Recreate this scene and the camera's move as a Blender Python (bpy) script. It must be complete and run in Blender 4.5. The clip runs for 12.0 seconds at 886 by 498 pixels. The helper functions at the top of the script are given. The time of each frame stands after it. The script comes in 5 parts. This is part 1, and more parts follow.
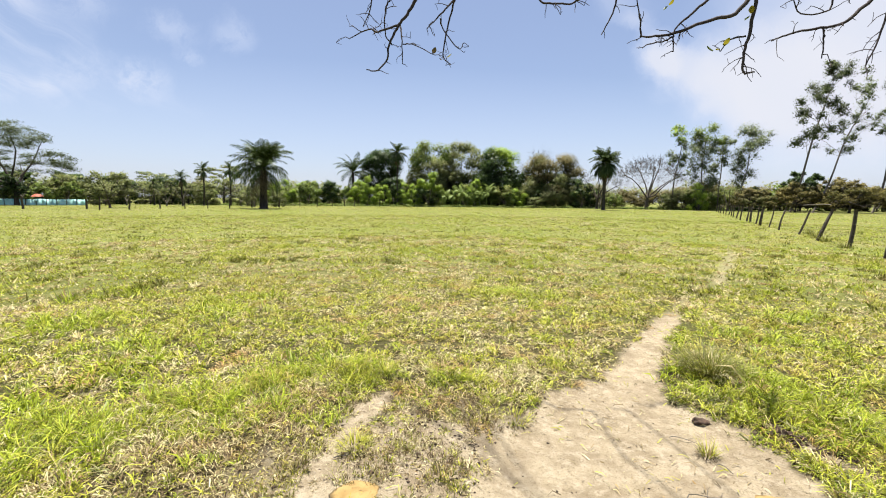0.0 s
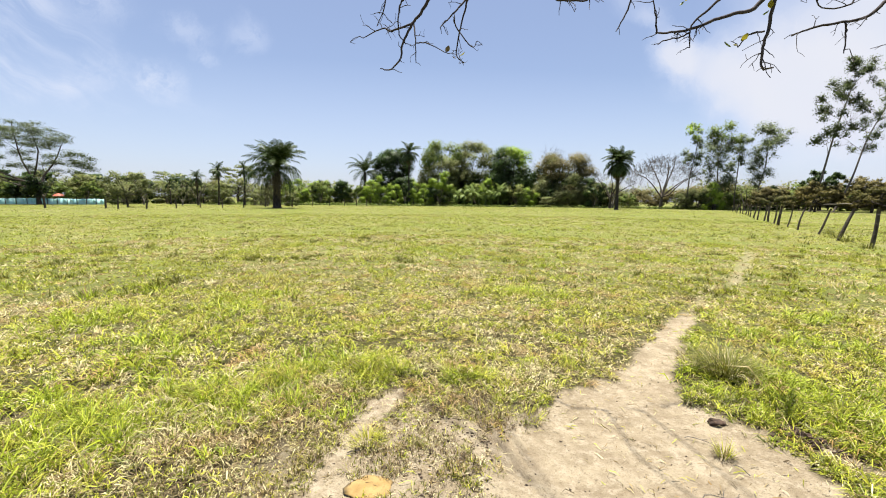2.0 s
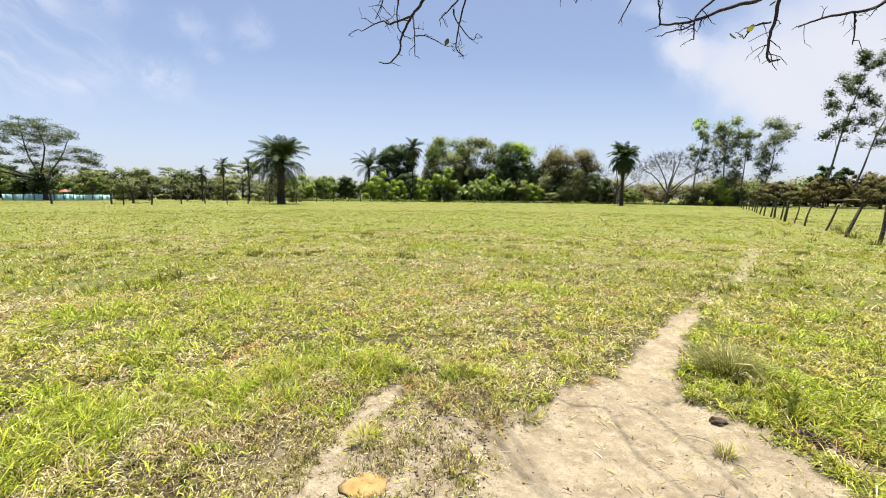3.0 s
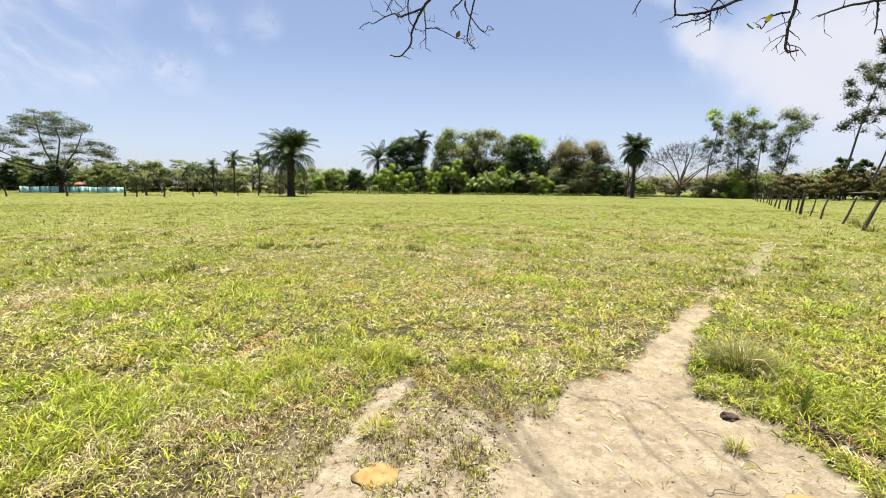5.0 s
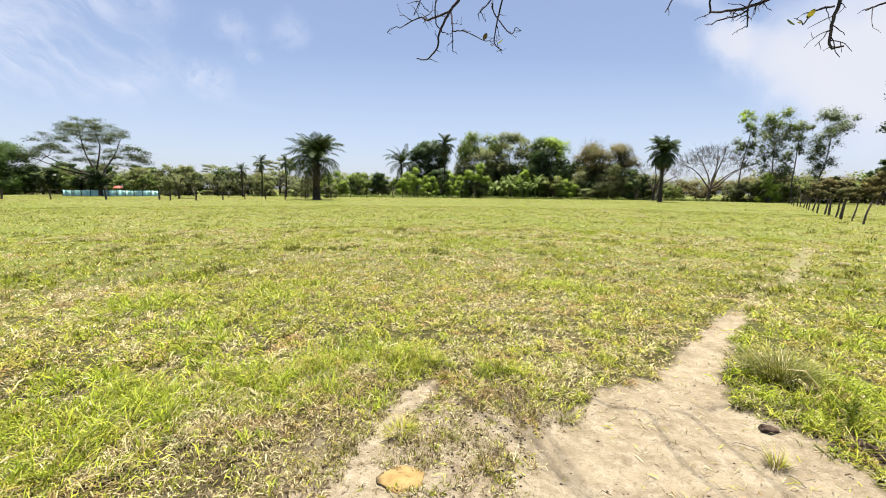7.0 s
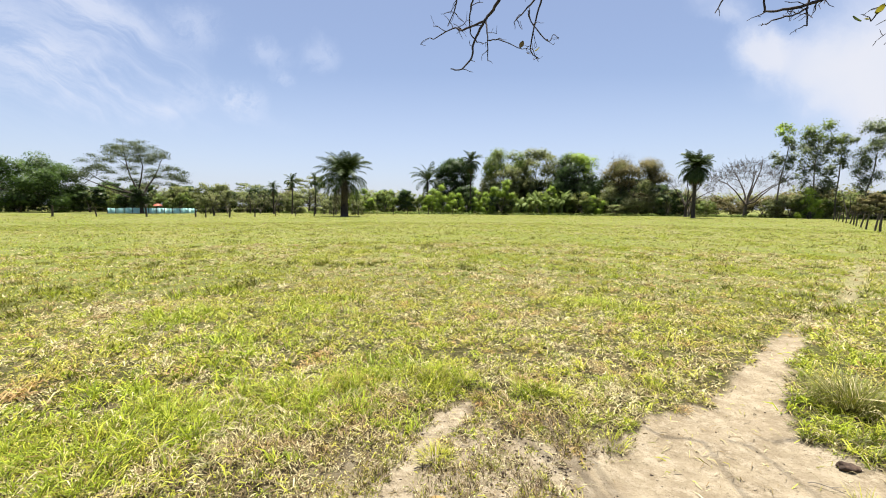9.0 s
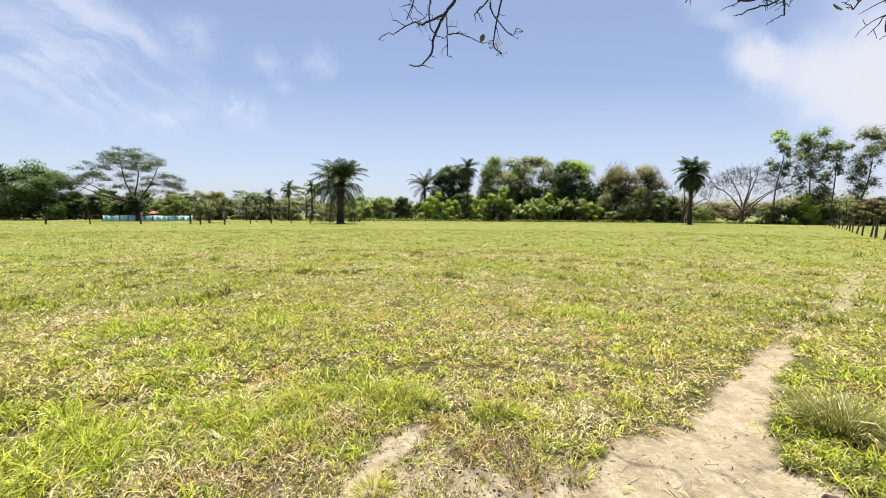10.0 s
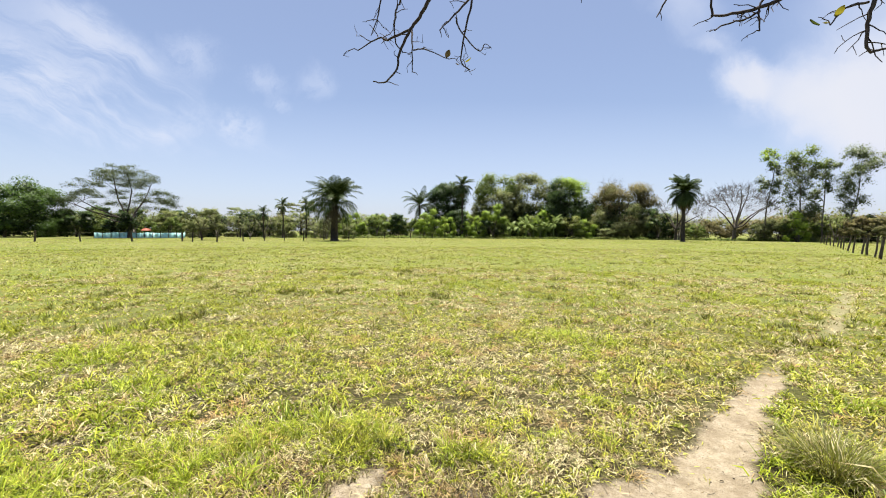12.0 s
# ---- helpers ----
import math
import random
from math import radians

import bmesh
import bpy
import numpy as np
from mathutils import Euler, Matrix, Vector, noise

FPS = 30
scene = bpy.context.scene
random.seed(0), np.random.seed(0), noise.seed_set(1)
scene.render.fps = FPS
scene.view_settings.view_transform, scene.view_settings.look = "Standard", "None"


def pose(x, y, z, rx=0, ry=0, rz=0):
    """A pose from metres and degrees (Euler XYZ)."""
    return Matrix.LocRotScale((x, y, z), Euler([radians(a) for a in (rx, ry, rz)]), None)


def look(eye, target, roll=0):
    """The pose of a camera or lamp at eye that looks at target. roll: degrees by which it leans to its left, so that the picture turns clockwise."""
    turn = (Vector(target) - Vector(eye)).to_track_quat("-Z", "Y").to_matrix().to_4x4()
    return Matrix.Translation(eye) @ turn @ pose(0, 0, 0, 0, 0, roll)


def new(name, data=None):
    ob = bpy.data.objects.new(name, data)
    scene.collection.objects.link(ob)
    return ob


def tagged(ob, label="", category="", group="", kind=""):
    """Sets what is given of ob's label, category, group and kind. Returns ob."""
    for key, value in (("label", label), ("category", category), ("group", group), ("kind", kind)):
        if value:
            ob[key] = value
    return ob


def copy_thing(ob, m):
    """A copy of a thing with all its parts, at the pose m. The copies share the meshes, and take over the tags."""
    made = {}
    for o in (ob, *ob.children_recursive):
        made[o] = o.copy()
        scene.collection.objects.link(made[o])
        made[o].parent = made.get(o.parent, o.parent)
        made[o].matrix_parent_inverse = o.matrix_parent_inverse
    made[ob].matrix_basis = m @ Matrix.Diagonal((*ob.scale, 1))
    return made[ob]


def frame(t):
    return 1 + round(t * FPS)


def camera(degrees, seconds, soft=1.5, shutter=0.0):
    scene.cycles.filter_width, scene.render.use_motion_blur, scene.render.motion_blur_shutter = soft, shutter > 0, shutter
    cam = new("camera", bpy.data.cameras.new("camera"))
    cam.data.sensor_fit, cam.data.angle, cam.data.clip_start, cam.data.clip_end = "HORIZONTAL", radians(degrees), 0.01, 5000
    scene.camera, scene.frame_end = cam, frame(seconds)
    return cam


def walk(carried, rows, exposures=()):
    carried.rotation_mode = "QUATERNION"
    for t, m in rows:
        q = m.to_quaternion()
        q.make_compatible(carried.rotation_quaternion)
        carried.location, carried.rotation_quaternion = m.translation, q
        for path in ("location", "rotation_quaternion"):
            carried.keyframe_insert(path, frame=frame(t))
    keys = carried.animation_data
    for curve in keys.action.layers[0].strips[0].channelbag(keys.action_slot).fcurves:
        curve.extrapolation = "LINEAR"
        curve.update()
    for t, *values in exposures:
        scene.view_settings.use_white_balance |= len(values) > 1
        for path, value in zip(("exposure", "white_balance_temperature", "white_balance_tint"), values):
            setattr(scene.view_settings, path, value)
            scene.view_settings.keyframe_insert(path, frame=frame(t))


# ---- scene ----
cam = camera(92.6, 12.0, soft=1.0)
PATH = [
    (0, (-0.009, -0.005, 1.493), (0.002, 1.982, 1.263), 0.6),
    (0.5, (-0.01, -0.005, 1.487), (-0.011, 1.982, 1.258), 0.6),
    (1, (0.013, 0.001, 1.487), (-0.002, 1.988, 1.257), 0.6),
    (1.5, (-0.012, -0.005, 1.485), (-0.042, 1.982, 1.254), 0.6),
    (2, (-0.021, -0.016, 1.482), (-0.063, 1.97, 1.249), 0.6),
    (2.5, (-0.007, 0.009, 1.477), (-0.059, 1.994, 1.237), 0.6),
    (3, (0.019, 0.019, 1.477), (-0.042, 2.002, 1.225), 0.6),
    (5, (0.005, 0.008, 1.489), (-0.097, 1.984, 1.201), 0.6),
    (5.5, (-0.011, 0.016, 1.475), (-0.132, 1.992, 1.188), 0.6),
    (6, (0.011, 0.023, 1.48), (-0.133, 1.998, 1.194), 0.6),
    (6.5, (-0.008, 0.021, 1.488), (-0.182, 1.993, 1.207), 0.6),
    (7, (-0.021, 0.019, 1.479), (-0.228, 1.989, 1.207), 0.6),
    (7.2, (-0.021, 0.013, 1.48), (-0.247, 1.983, 1.213), 0.6),
    (8.8, (-0.127, 0.065, 1.451), (-0.45, 2.029, 1.252), 0.3),
    (9, (-0.106, 0.138, 1.44), (-0.433, 2.102, 1.245), 0.4),
    (9.5, (0.058, 0.337, 1.449), (-0.273, 2.301, 1.27), 0.3),
    (10, (0.161, 0.43, 1.428), (-0.16, 2.397, 1.266), 0.3),
    (10.5, (0.17, 0.57, 1.429), (-0.13, 2.542, 1.283), 0.3),
    (11, (0.194, 0.708, 1.444), (-0.086, 2.684, 1.317), 0.4),
    (11.5, (0.33, 0.714, 1.467), (0.052, 2.691, 1.362), 0.4),
    (12, (0.346, 0.664, 1.477), (0.044, 2.639, 1.394), 0.3),
]
walk(cam, [(t, look(eye, target, roll)) for t, eye, target, roll in PATH])

# ---------------------------------------------------------------- light
SUN_TO = Vector((-0.02, 0.15, 0.985)).normalized()
sun_data = bpy.data.lights.new("sun", "SUN")
sun_data.energy, sun_data.angle, sun_data.color = 5.0, radians(0.8), (1.0, 0.95, 0.86)
sun = new("sun", sun_data)
sun.matrix_world = look(SUN_TO * 60, (0, 0, 0))
scene.view_settings.exposure = 1.465


class Net:
    """A small helper to wire nodes."""

    def __init__(self, tree):
        self.tree = tree
        tree.nodes.clear()

    def add(self, kind, sets=None, links=None):
        n = self.tree.nodes.new(kind)
        for k, v in (sets or {}).items():
            setattr(n, k, v)
        for k, v in (links or {}).items():
            if hasattr(v, "bl_idname") or isinstance(v, bpy.types.NodeSocket):
                self.tree.links.new(v, n.inputs[k])
            else:
                n.inputs[k].default_value = v
        return n

    def math(self, op, a, b=0.0, clamp=False):
        return self.add("ShaderNodeMath", {"operation": op, "use_clamp": clamp}, {0: a, 1: b}).outputs[0]

    def mix(self, f, a, b):
        m = self.add("ShaderNodeMix", {"data_type": "RGBA"}, {0: f, 6: a, 7: b})
        return m.outputs[2]

    def ramp(self, f, lo, hi):
        return self.add("ShaderNodeMapRange", {"interpolation_type": "SMOOTHSTEP"}, {0: f, 1: lo, 2: hi, 3: 0.0, 4: 1.0}).outputs[0]

    def noise(self, vec, scale, detail=4.0, rough=0.55, dist=0.0):
        return self.add("ShaderNodeTexNoise", None, {"Vector": vec, "Scale": scale, "Detail": detail, "Roughness": rough, "Distortion": dist}).outputs[0]


world = bpy.data.worlds.new("sky")
scene.world = world
world.use_nodes = True
W = Net(world.node_tree)
sky = W.add("ShaderNodeTexSky", {"sky_type": "NISHITA", "sun_disc": False, "sun_elevation": math.asin(SUN_TO.z),
                                 "sun_rotation": math.atan2(SUN_TO.x, SUN_TO.y), "air_density": 1.0, "dust_density": 1.0, "ozone_density": 1.6})
ray = W.add("ShaderNodeTexCoord").outputs["Generated"]


# the sky is laid out by two slopes, sideways and upward, about a fixed level heading
AHEAD = radians(8.6)


def along(x, y, z):
    return W.add("ShaderNodeVectorMath", {"operation": "DOT_PRODUCT"}, {0: ray, 1: Vector((x, y, z))}).outputs["Value"]


depth = W.math("MAXIMUM", along(-math.sin(AHEAD), math.cos(AHEAD), 0), 0.08)
side = W.math("DIVIDE", along(math.cos(AHEAD), math.sin(AHEAD), 0), depth)
lift = W.math("DIVIDE", along(0, 0, 1), depth)
flat_sky = W.add("ShaderNodeCombineXYZ", None, {0: side, 1: lift, 2: 0.0}).outputs[0]


def ruffled(vec, scale, amount, detail=5.0):
    """A sky position pushed about by noise, which frays the edge of a cloud."""
    n = W.add("ShaderNodeTexNoise", None, {"Vector": vec, "Scale": scale, "Detail": detail, "Roughness": 0.62}).outputs[1]
    n = W.add("ShaderNodeVectorMath", {"operation": "SUBTRACT"}, {0: n, 1: (0.5, 0.5, 0.5)}).outputs[0]
    n = W.add("ShaderNodeVectorMath", {"operation": "SCALE"}, {0: n, "Scale": amount}).outputs[0]
    return W.add("ShaderNodeVectorMath", {"operation": "ADD"}, {0: vec, 1: n}).outputs[0]


def cloud(vec, at, half, turn, inner, power):
    """A soft lens of cloud: its middle, its half sizes, its turn in degrees, where the fading begins, its share of white."""
    m = W.add("ShaderNodeMapping", {"vector_type": "TEXTURE"}, {"Vector": vec, "Location": (*at, 0), "Rotation": (0, 0, radians(turn)), "Scale": (*half, 1)}).outputs[0]
    d = W.add("ShaderNodeVectorMath", {"operation": "LENGTH"}, {0: m}).outputs["Value"]
    return W.math("MULTIPLY", W.ramp(d, 1.0, inner), power)


def gathered(parts):
    """Clouds one behind the other: what is left of the blue shrinks with each."""
    left = 1.0
    for p in parts:
        left = W.math("MULTIPLY", left, W.math("SUBTRACT", 1.0, p))
    return W.math("SUBTRACT", 1.0, left)


# thin high cloud in fraying streaks with small puffs at its tip
frayed = ruffled(ruffled(ruffled(flat_sky, 3.2, 0.10, 3.0), 13.0, 0.06), 40.0, 0.025)
wisp_turn = W.add("ShaderNodeMapping", None, {"Vector": ruffled(flat_sky, 3.0, 0.14, 3.0), "Rotation": (0, 0, radians(27))}).outputs[0]
wisp_way = W.add("ShaderNodeMapping", None, {"Vector": wisp_turn, "Scale": (2.2, 11.0, 1)}).outputs[0]
wisps = W.ramp(W.noise(wisp_way, 1.0, 10.0, 0.66, 0.3), 0.38, 0.60)
streaks = gathered([cloud(frayed, *c) for c in (
    ((-0.80, 0.43), (0.36, 0.085), -33, 0.05, 0.80), ((-0.92, 0.34), (0.46, 0.12), -20, 0.0, 0.74), ((-0.74, 0.25), (0.44, 0.065), -9, 0.0, 0.74),
    ((-1.15, 0.50), (0.40, 0.16), -25, 0.0, 0.66), ((-1.0, 0.30), (0.62, 0.22), -10, 0.0, 0.22))])
streaks = W.math("MULTIPLY", streaks, W.math("ADD", W.math("MULTIPLY", wisps, 0.98), 0.16), True)
tatter = W.ramp(W.noise(frayed, 20.0, 8.0, 0.68), 0.34, 0.60)
puffs = gathered([cloud(frayed, *c) for c in (
    ((-0.474, 0.245), (0.070, 0.055), 0, 0.2, 0.72), ((-0.42, 0.345), (0.080, 0.035), -18, 0.0, 0.50), ((-0.585, 0.40), (0.10, 0.075), -20, 0.0, 0.55),
    ((-0.30, 0.335), (0.065, 0.05), -10, 0.0, 0.48), ((-0.375, 0.298), (0.05, 0.022), -25, 0.0, 0.50), ((-0.60, 0.255), (0.12, 0.07), 10, 0.0, 0.50))])
puffs = W.math("MULTIPLY", puffs, W.math("ADD", W.math("MULTIPLY", tatter, 0.85), 0.08), True)
# a broad bank of white cloud on the sun's side, brightest at its near end
billow = ruffled(ruffled(ruffled(flat_sky, 2.6, 0.20, 3.0), 11.0, 0.07), 34.0, 0.03)
bank = gathered([cloud(billow, *c) for c in (
    ((0.700, 0.360), (0.115, 0.085), 10, 0.25, 0.80), ((1.12, 0.30), (0.55, 0.190), -4, 0.35, 0.88), ((1.45, 0.45), (0.75, 0.34), 0, 0.30, 0.86),
    ((0.88, 0.300), (0.26, 0.115), -14, 0.1, 0.62), ((0.54, 0.53), (0.16, 0.11), -35, 0.0, 0.40), ((0.62, 0.435), (0.09, 0.04), 0, 0.0, 0.40), ((1.30, 0.16), (0.62, 0.16), 0, 0.0, 0.55))])
haze = W.math("MULTIPLY", W.ramp(lift, 0.50, 0.0), 0.50)
thin = gathered([streaks, puffs])
cover = gathered([W.math("MAXIMUM", haze, 0.17), bank, W.math("MULTIPLY", thin, 0.72)])
blue = W.mix(1.0, sky.outputs[0], (0.97, 0.94, 1.0, 1))
blue.node.blend_type = "MULTIPLY"
tone = W.mix(cover, blue, W.mix(W.math("MAXIMUM", bank, W.math("MULTIPLY", thin, 0.6)), (5.5, 6.2, 7.9, 1), (6.05, 6.15, 6.70, 1)))
W.add("ShaderNodeOutputWorld", None, {0: W.add("ShaderNodeBackground", None, {0: tone, 1: 0.0500}).outputs[0]})


# ---------------------------------------------------------------- materials
def material(name):
    m = bpy.data.materials.new(name)
    m.use_nodes = True
    return m, Net(m.node_tree)


def island(net):
    return net.add("ShaderNodeNewGeometry").outputs["Random Per Island"]


def place(net):
    return net.add("ShaderNodeNewGeometry").outputs["Position"]


def leafy(name, dark, light, rough=0.55, through_share=0.35, warm=None, patch=0.25, spec=0.14, massed=False):
    """Leaf or blade: colour differs leaf by leaf and in patches, some light passes through. massed: the leaf faces outward from its clump."""
    m, n = material(name)
    base = n.mix(island(n), (*dark, 1), (*light, 1))
    if warm:
        base = n.mix(n.math("MULTIPLY", n.ramp(n.noise(place(n), patch, 3.0), 0.45, 0.72), 0.75), base, (*warm, 1))
    pb = n.add("ShaderNodeBsdfPrincipled", None, {"Base Color": base, "Roughness": rough, "Specular IOR Level": spec})
    tr = n.add("ShaderNodeBsdfTranslucent", None, {"Color": base})
    if massed:
        out = n.add("ShaderNodeAttribute", {"attribute_name": "outward"}).outputs["Vector"]
        out = n.add("ShaderNodeVectorTransform", {"vector_type": "NORMAL", "convert_from": "OBJECT", "convert_to": "WORLD"}, {0: out}).outputs[0]
        n.tree.links.new(out, pb.inputs["Normal"])
        n.tree.links.new(out, tr.inputs["Normal"])
    sh = n.add("ShaderNodeMixShader", None, {0: through_share, 1: pb.outputs[0], 2: tr.outputs[0]})
    n.add("ShaderNodeOutputMaterial", None, {0: sh.outputs[0]})
    return m


def barky(name, dark, light, scale=9.0, rough=0.9):
    m, n = material(name)
    pos = n.add("ShaderNodeTexCoord").outputs["Object"]
    long_grain = n.add("ShaderNodeMapping", None, {"Vector": pos, "Scale": (1, 1, 0.18)}).outputs[0]
    g = n.noise(long_grain, scale, 6.0, 0.65)
    big = n.noise(pos, 0.9, 3.0)
    base = n.mix(n.ramp(g, 0.35, 0.7), (*dark, 1), (*light, 1))
    base = n.mix(n.math("MULTIPLY", n.ramp(big, 0.45, 0.7), 0.3), base, (0.085, 0.078, 0.068, 1))
    bump = n.add("ShaderNodeBump", None, {"Strength": 0.6, "Distance": min(0.02, 0.1 / scale), "Height": g}).outputs[0]
    pb = n.add("ShaderNodeBsdfPrincipled", None, {"Base Color": base, "Roughness": rough, "Specular IOR Level": 0.15, "Normal": bump})
    n.add("ShaderNodeOutputMaterial", None, {0: pb.outputs[0]})
    return m


def lumpy(name, dark, light, scale=14.0, rough=0.95):
    m, n = material(name)
    pos = n.add("ShaderNodeTexCoord").outputs["Object"]
    g = n.noise(pos, scale, 7.0, 0.65)
    base = n.mix(n.ramp(g, 0.3, 0.7), (*dark, 1), (*light, 1))
    base = n.mix(n.math("MULTIPLY", n.ramp(n.noise(pos, scale * 4, 3.0), 0.55, 0.7), 0.5), base, (*[c * 0.6 for c in dark], 1))
    bump = n.add("ShaderNodeBump", None, {"Strength": 0.5, "Distance": 0.01, "Height": g}).outputs[0]
    pb = n.add("ShaderNodeBsdfPrincipled", None, {"Base Color": base, "Roughness": rough, "Normal": bump})
    n.add("ShaderNodeOutputMaterial", None, {0: pb.outputs[0]})
    return m


def ground_material():
    m, n = material("ground")
    pos = place(n)
    bare = n.add("ShaderNodeAttribute", {"attribute_name": "bare"}).outputs["Fac"]
    fine = n.noise(pos, 38.0, 6.0, 0.7)
    mid = n.noise(pos, 5.5, 5.0, 0.6)
    big = n.noise(pos, 0.33, 5.0, 0.6)
    wide = n.noise(pos, 0.07, 4.0, 0.6)
    grit = n.noise(pos, 95.0, 4.0, 0.7)
    lump = n.noise(pos, 15.0, 6.0, 0.7)
    dirt = n.mix(n.ramp(mid, 0.34, 0.66), (0.198, 0.158, 0.103, 1), (0.288, 0.240, 0.162, 1))
    dirt = n.mix(n.math("MULTIPLY", n.ramp(lump, 0.44, 0.66), 0.75), dirt, (0.335, 0.285, 0.205, 1))
    dirt = n.mix(n.math("MULTIPLY", n.ramp(fine, 0.53, 0.70), 0.70), dirt, (0.124, 0.091, 0.057, 1))
    dirt = n.mix(n.math("MULTIPLY", n.ramp(grit, 0.56, 0.68), 0.65), dirt, (0.095, 0.069, 0.044, 1))
    # dead litter, its colour darkened to hold the shade between the blades
    shaded_litter = n.mix(n.ramp(fine, 0.40, 0.64), (0.014, 0.011, 0.004, 1), (0.066, 0.054, 0.020, 1))
    dirt = n.mix(n.math("MULTIPLY", n.ramp(n.noise(pos, 2.3, 5.0, 0.65), 0.46, 0.68), 0.55), dirt, (0.200, 0.158, 0.104, 1))
    shaded_litter = n.mix(n.math("MULTIPLY", n.ramp(n.noise(pos, 9.0, 5.0, 0.7), 0.54, 0.68), 0.6), shaded_litter, (0.205, 0.165, 0.104, 1))
    sward = n.mix(n.ramp(mid, 0.3, 0.68), (0.082, 0.100, 0.017, 1), (0.158, 0.166, 0.042, 1))
    sward = n.mix(n.math("MULTIPLY", n.ramp(big, 0.42, 0.70), 0.65), sward, (0.175, 0.158, 0.058, 1))
    sward = n.mix(n.math("MULTIPLY", n.ramp(wide, 0.42, 0.62), 0.5), sward, (0.098, 0.128, 0.018, 1))
    sward = n.mix(n.math("MULTIPLY", n.ramp(n.noise(pos, 1.3, 5.0, 0.75), 0.54, 0.70), 0.7), sward, (0.045, 0.050, 0.013, 1))
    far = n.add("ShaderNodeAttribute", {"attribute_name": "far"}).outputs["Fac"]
    # near ground keeps the litter with its painted shade, far ground the sward
    cover_col = n.mix(far, shaded_litter, sward)
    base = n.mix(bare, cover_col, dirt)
    rel = n.math("ADD", n.math("MULTIPLY", fine, 0.35), n.math("MULTIPLY", lump, 0.8))
    bump = n.add("ShaderNodeBump", None, {"Strength": 1.0, "Distance": 0.042, "Height": rel}).outputs[0]
    pb = n.add("ShaderNodeBsdfPrincipled", None, {"Base Color": base, "Roughness": 0.97, "Specular IOR Level": 0.15, "Normal": bump})
    n.add("ShaderNodeOutputMaterial", None, {0: pb.outputs[0]})
    return m


GROUND = ground_material()
# low dark ends of green, dry and dead grass also paint gap shade
GRASS_GREEN = leafy("grass_green", (0.060, 0.074, 0.005), (0.495, 0.510, 0.050), 0.5, 0.22, (0.360, 0.290, 0.070), 1.1, spec=0.22)
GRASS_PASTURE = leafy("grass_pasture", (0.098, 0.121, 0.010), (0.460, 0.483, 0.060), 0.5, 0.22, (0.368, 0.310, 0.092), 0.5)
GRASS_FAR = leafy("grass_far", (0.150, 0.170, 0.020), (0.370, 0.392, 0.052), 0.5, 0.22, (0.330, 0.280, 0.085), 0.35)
GRASS_LUSH = leafy("grass_lush", (0.085, 0.122, 0.008), (0.400, 0.465, 0.038), 0.45, 0.26, spec=0.22)
GRASS_DRY = leafy("grass_dry", (0.110, 0.072, 0.022), (0.620, 0.565, 0.310), 0.6, 0.20, (0.330, 0.180, 0.048), 2.2, spec=0.22)
GRASS_DEAD = leafy("grass_dead", (0.034, 0.024, 0.012), (0.230, 0.170, 0.090), 0.7, 0.1)
GRASS_GREY = leafy("grass_grey", (0.086, 0.098, 0.025), (0.312, 0.304, 0.133), 0.55, 0.25, spec=0.22)
GRASS_WEED = leafy("grass_weed", (0.047, 0.052, 0.007), (0.190, 0.192, 0.030), 0.5, 0.25)
LEAF_MID = leafy("leaf_mid", (0.068, 0.109, 0.019), (0.160, 0.218, 0.041), 0.45, 0.22, (0.202, 0.202, 0.055), 0.35, massed=True)
LEAF_DARK = leafy("leaf_dark", (0.019, 0.036, 0.010), (0.053, 0.088, 0.019), 0.38, 0.15, massed=True)
LEAF_MANGO = leafy("leaf_mango", (0.031, 0.060, 0.011), (0.068, 0.115, 0.019), 0.40, 0.15, massed=True)
LEAF_BRIGHT = leafy("leaf_bright", (0.157, 0.254, 0.023), (0.286, 0.386, 0.048), 0.45, 0.30, massed=True)
LEAF_OLIVE = leafy("leaf_olive", (0.088, 0.106, 0.032), (0.190, 0.214, 0.072), 0.55, 0.22, (0.176, 0.172, 0.070), 0.4, massed=True)
LEAF_BROWN = leafy("leaf_brown", (0.092, 0.082, 0.031), (0.178, 0.149, 0.059), 0.6, 0.22, (0.097, 0.113, 0.034), 0.3, massed=True)
BANANA_LEAF = leafy("banana_leaf", (0.071, 0.109, 0.024), (0.185, 0.235, 0.067), 0.45, 0.3, spec=0.1)
LEAF_GREY = leafy("leaf_grey", (0.064, 0.090, 0.032), (0.180, 0.218, 0.092), 0.42, 0.30, (0.096, 0.132, 0.032), 0.5, spec=0.3, massed=True)
LEAF_FEATHER = leafy("leaf_feather", (0.031, 0.046, 0.016), (0.101, 0.125, 0.046), 0.5, 0.25, (0.062, 0.084, 0.022), 0.5, massed=True)
LEAF_RUST = leafy("leaf_rust", (0.084, 0.072, 0.022), (0.192, 0.158, 0.050), 0.6, 0.22, (0.120, 0.125, 0.036), 0.22, massed=True)
LEAF_DULL = leafy("leaf_dull", (0.040, 0.060, 0.012), (0.100, 0.130, 0.026), 0.45, 0.30)
PALM_LEAF = leafy("palm_leaf", (0.018, 0.033, 0.010), (0.078, 0.108, 0.030), 0.4, 0.20)
PALM_DEAD = leafy("palm_dead", (0.059, 0.046, 0.025), (0.126, 0.101, 0.055), 0.7, 0.15)
LEAF_AUTUMN = leafy("leaf_autumn", (0.185, 0.168, 0.017), (0.302, 0.252, 0.025), 0.45, 0.4)
BARK = barky("bark", (0.024, 0.020, 0.017), (0.068, 0.056, 0.045))
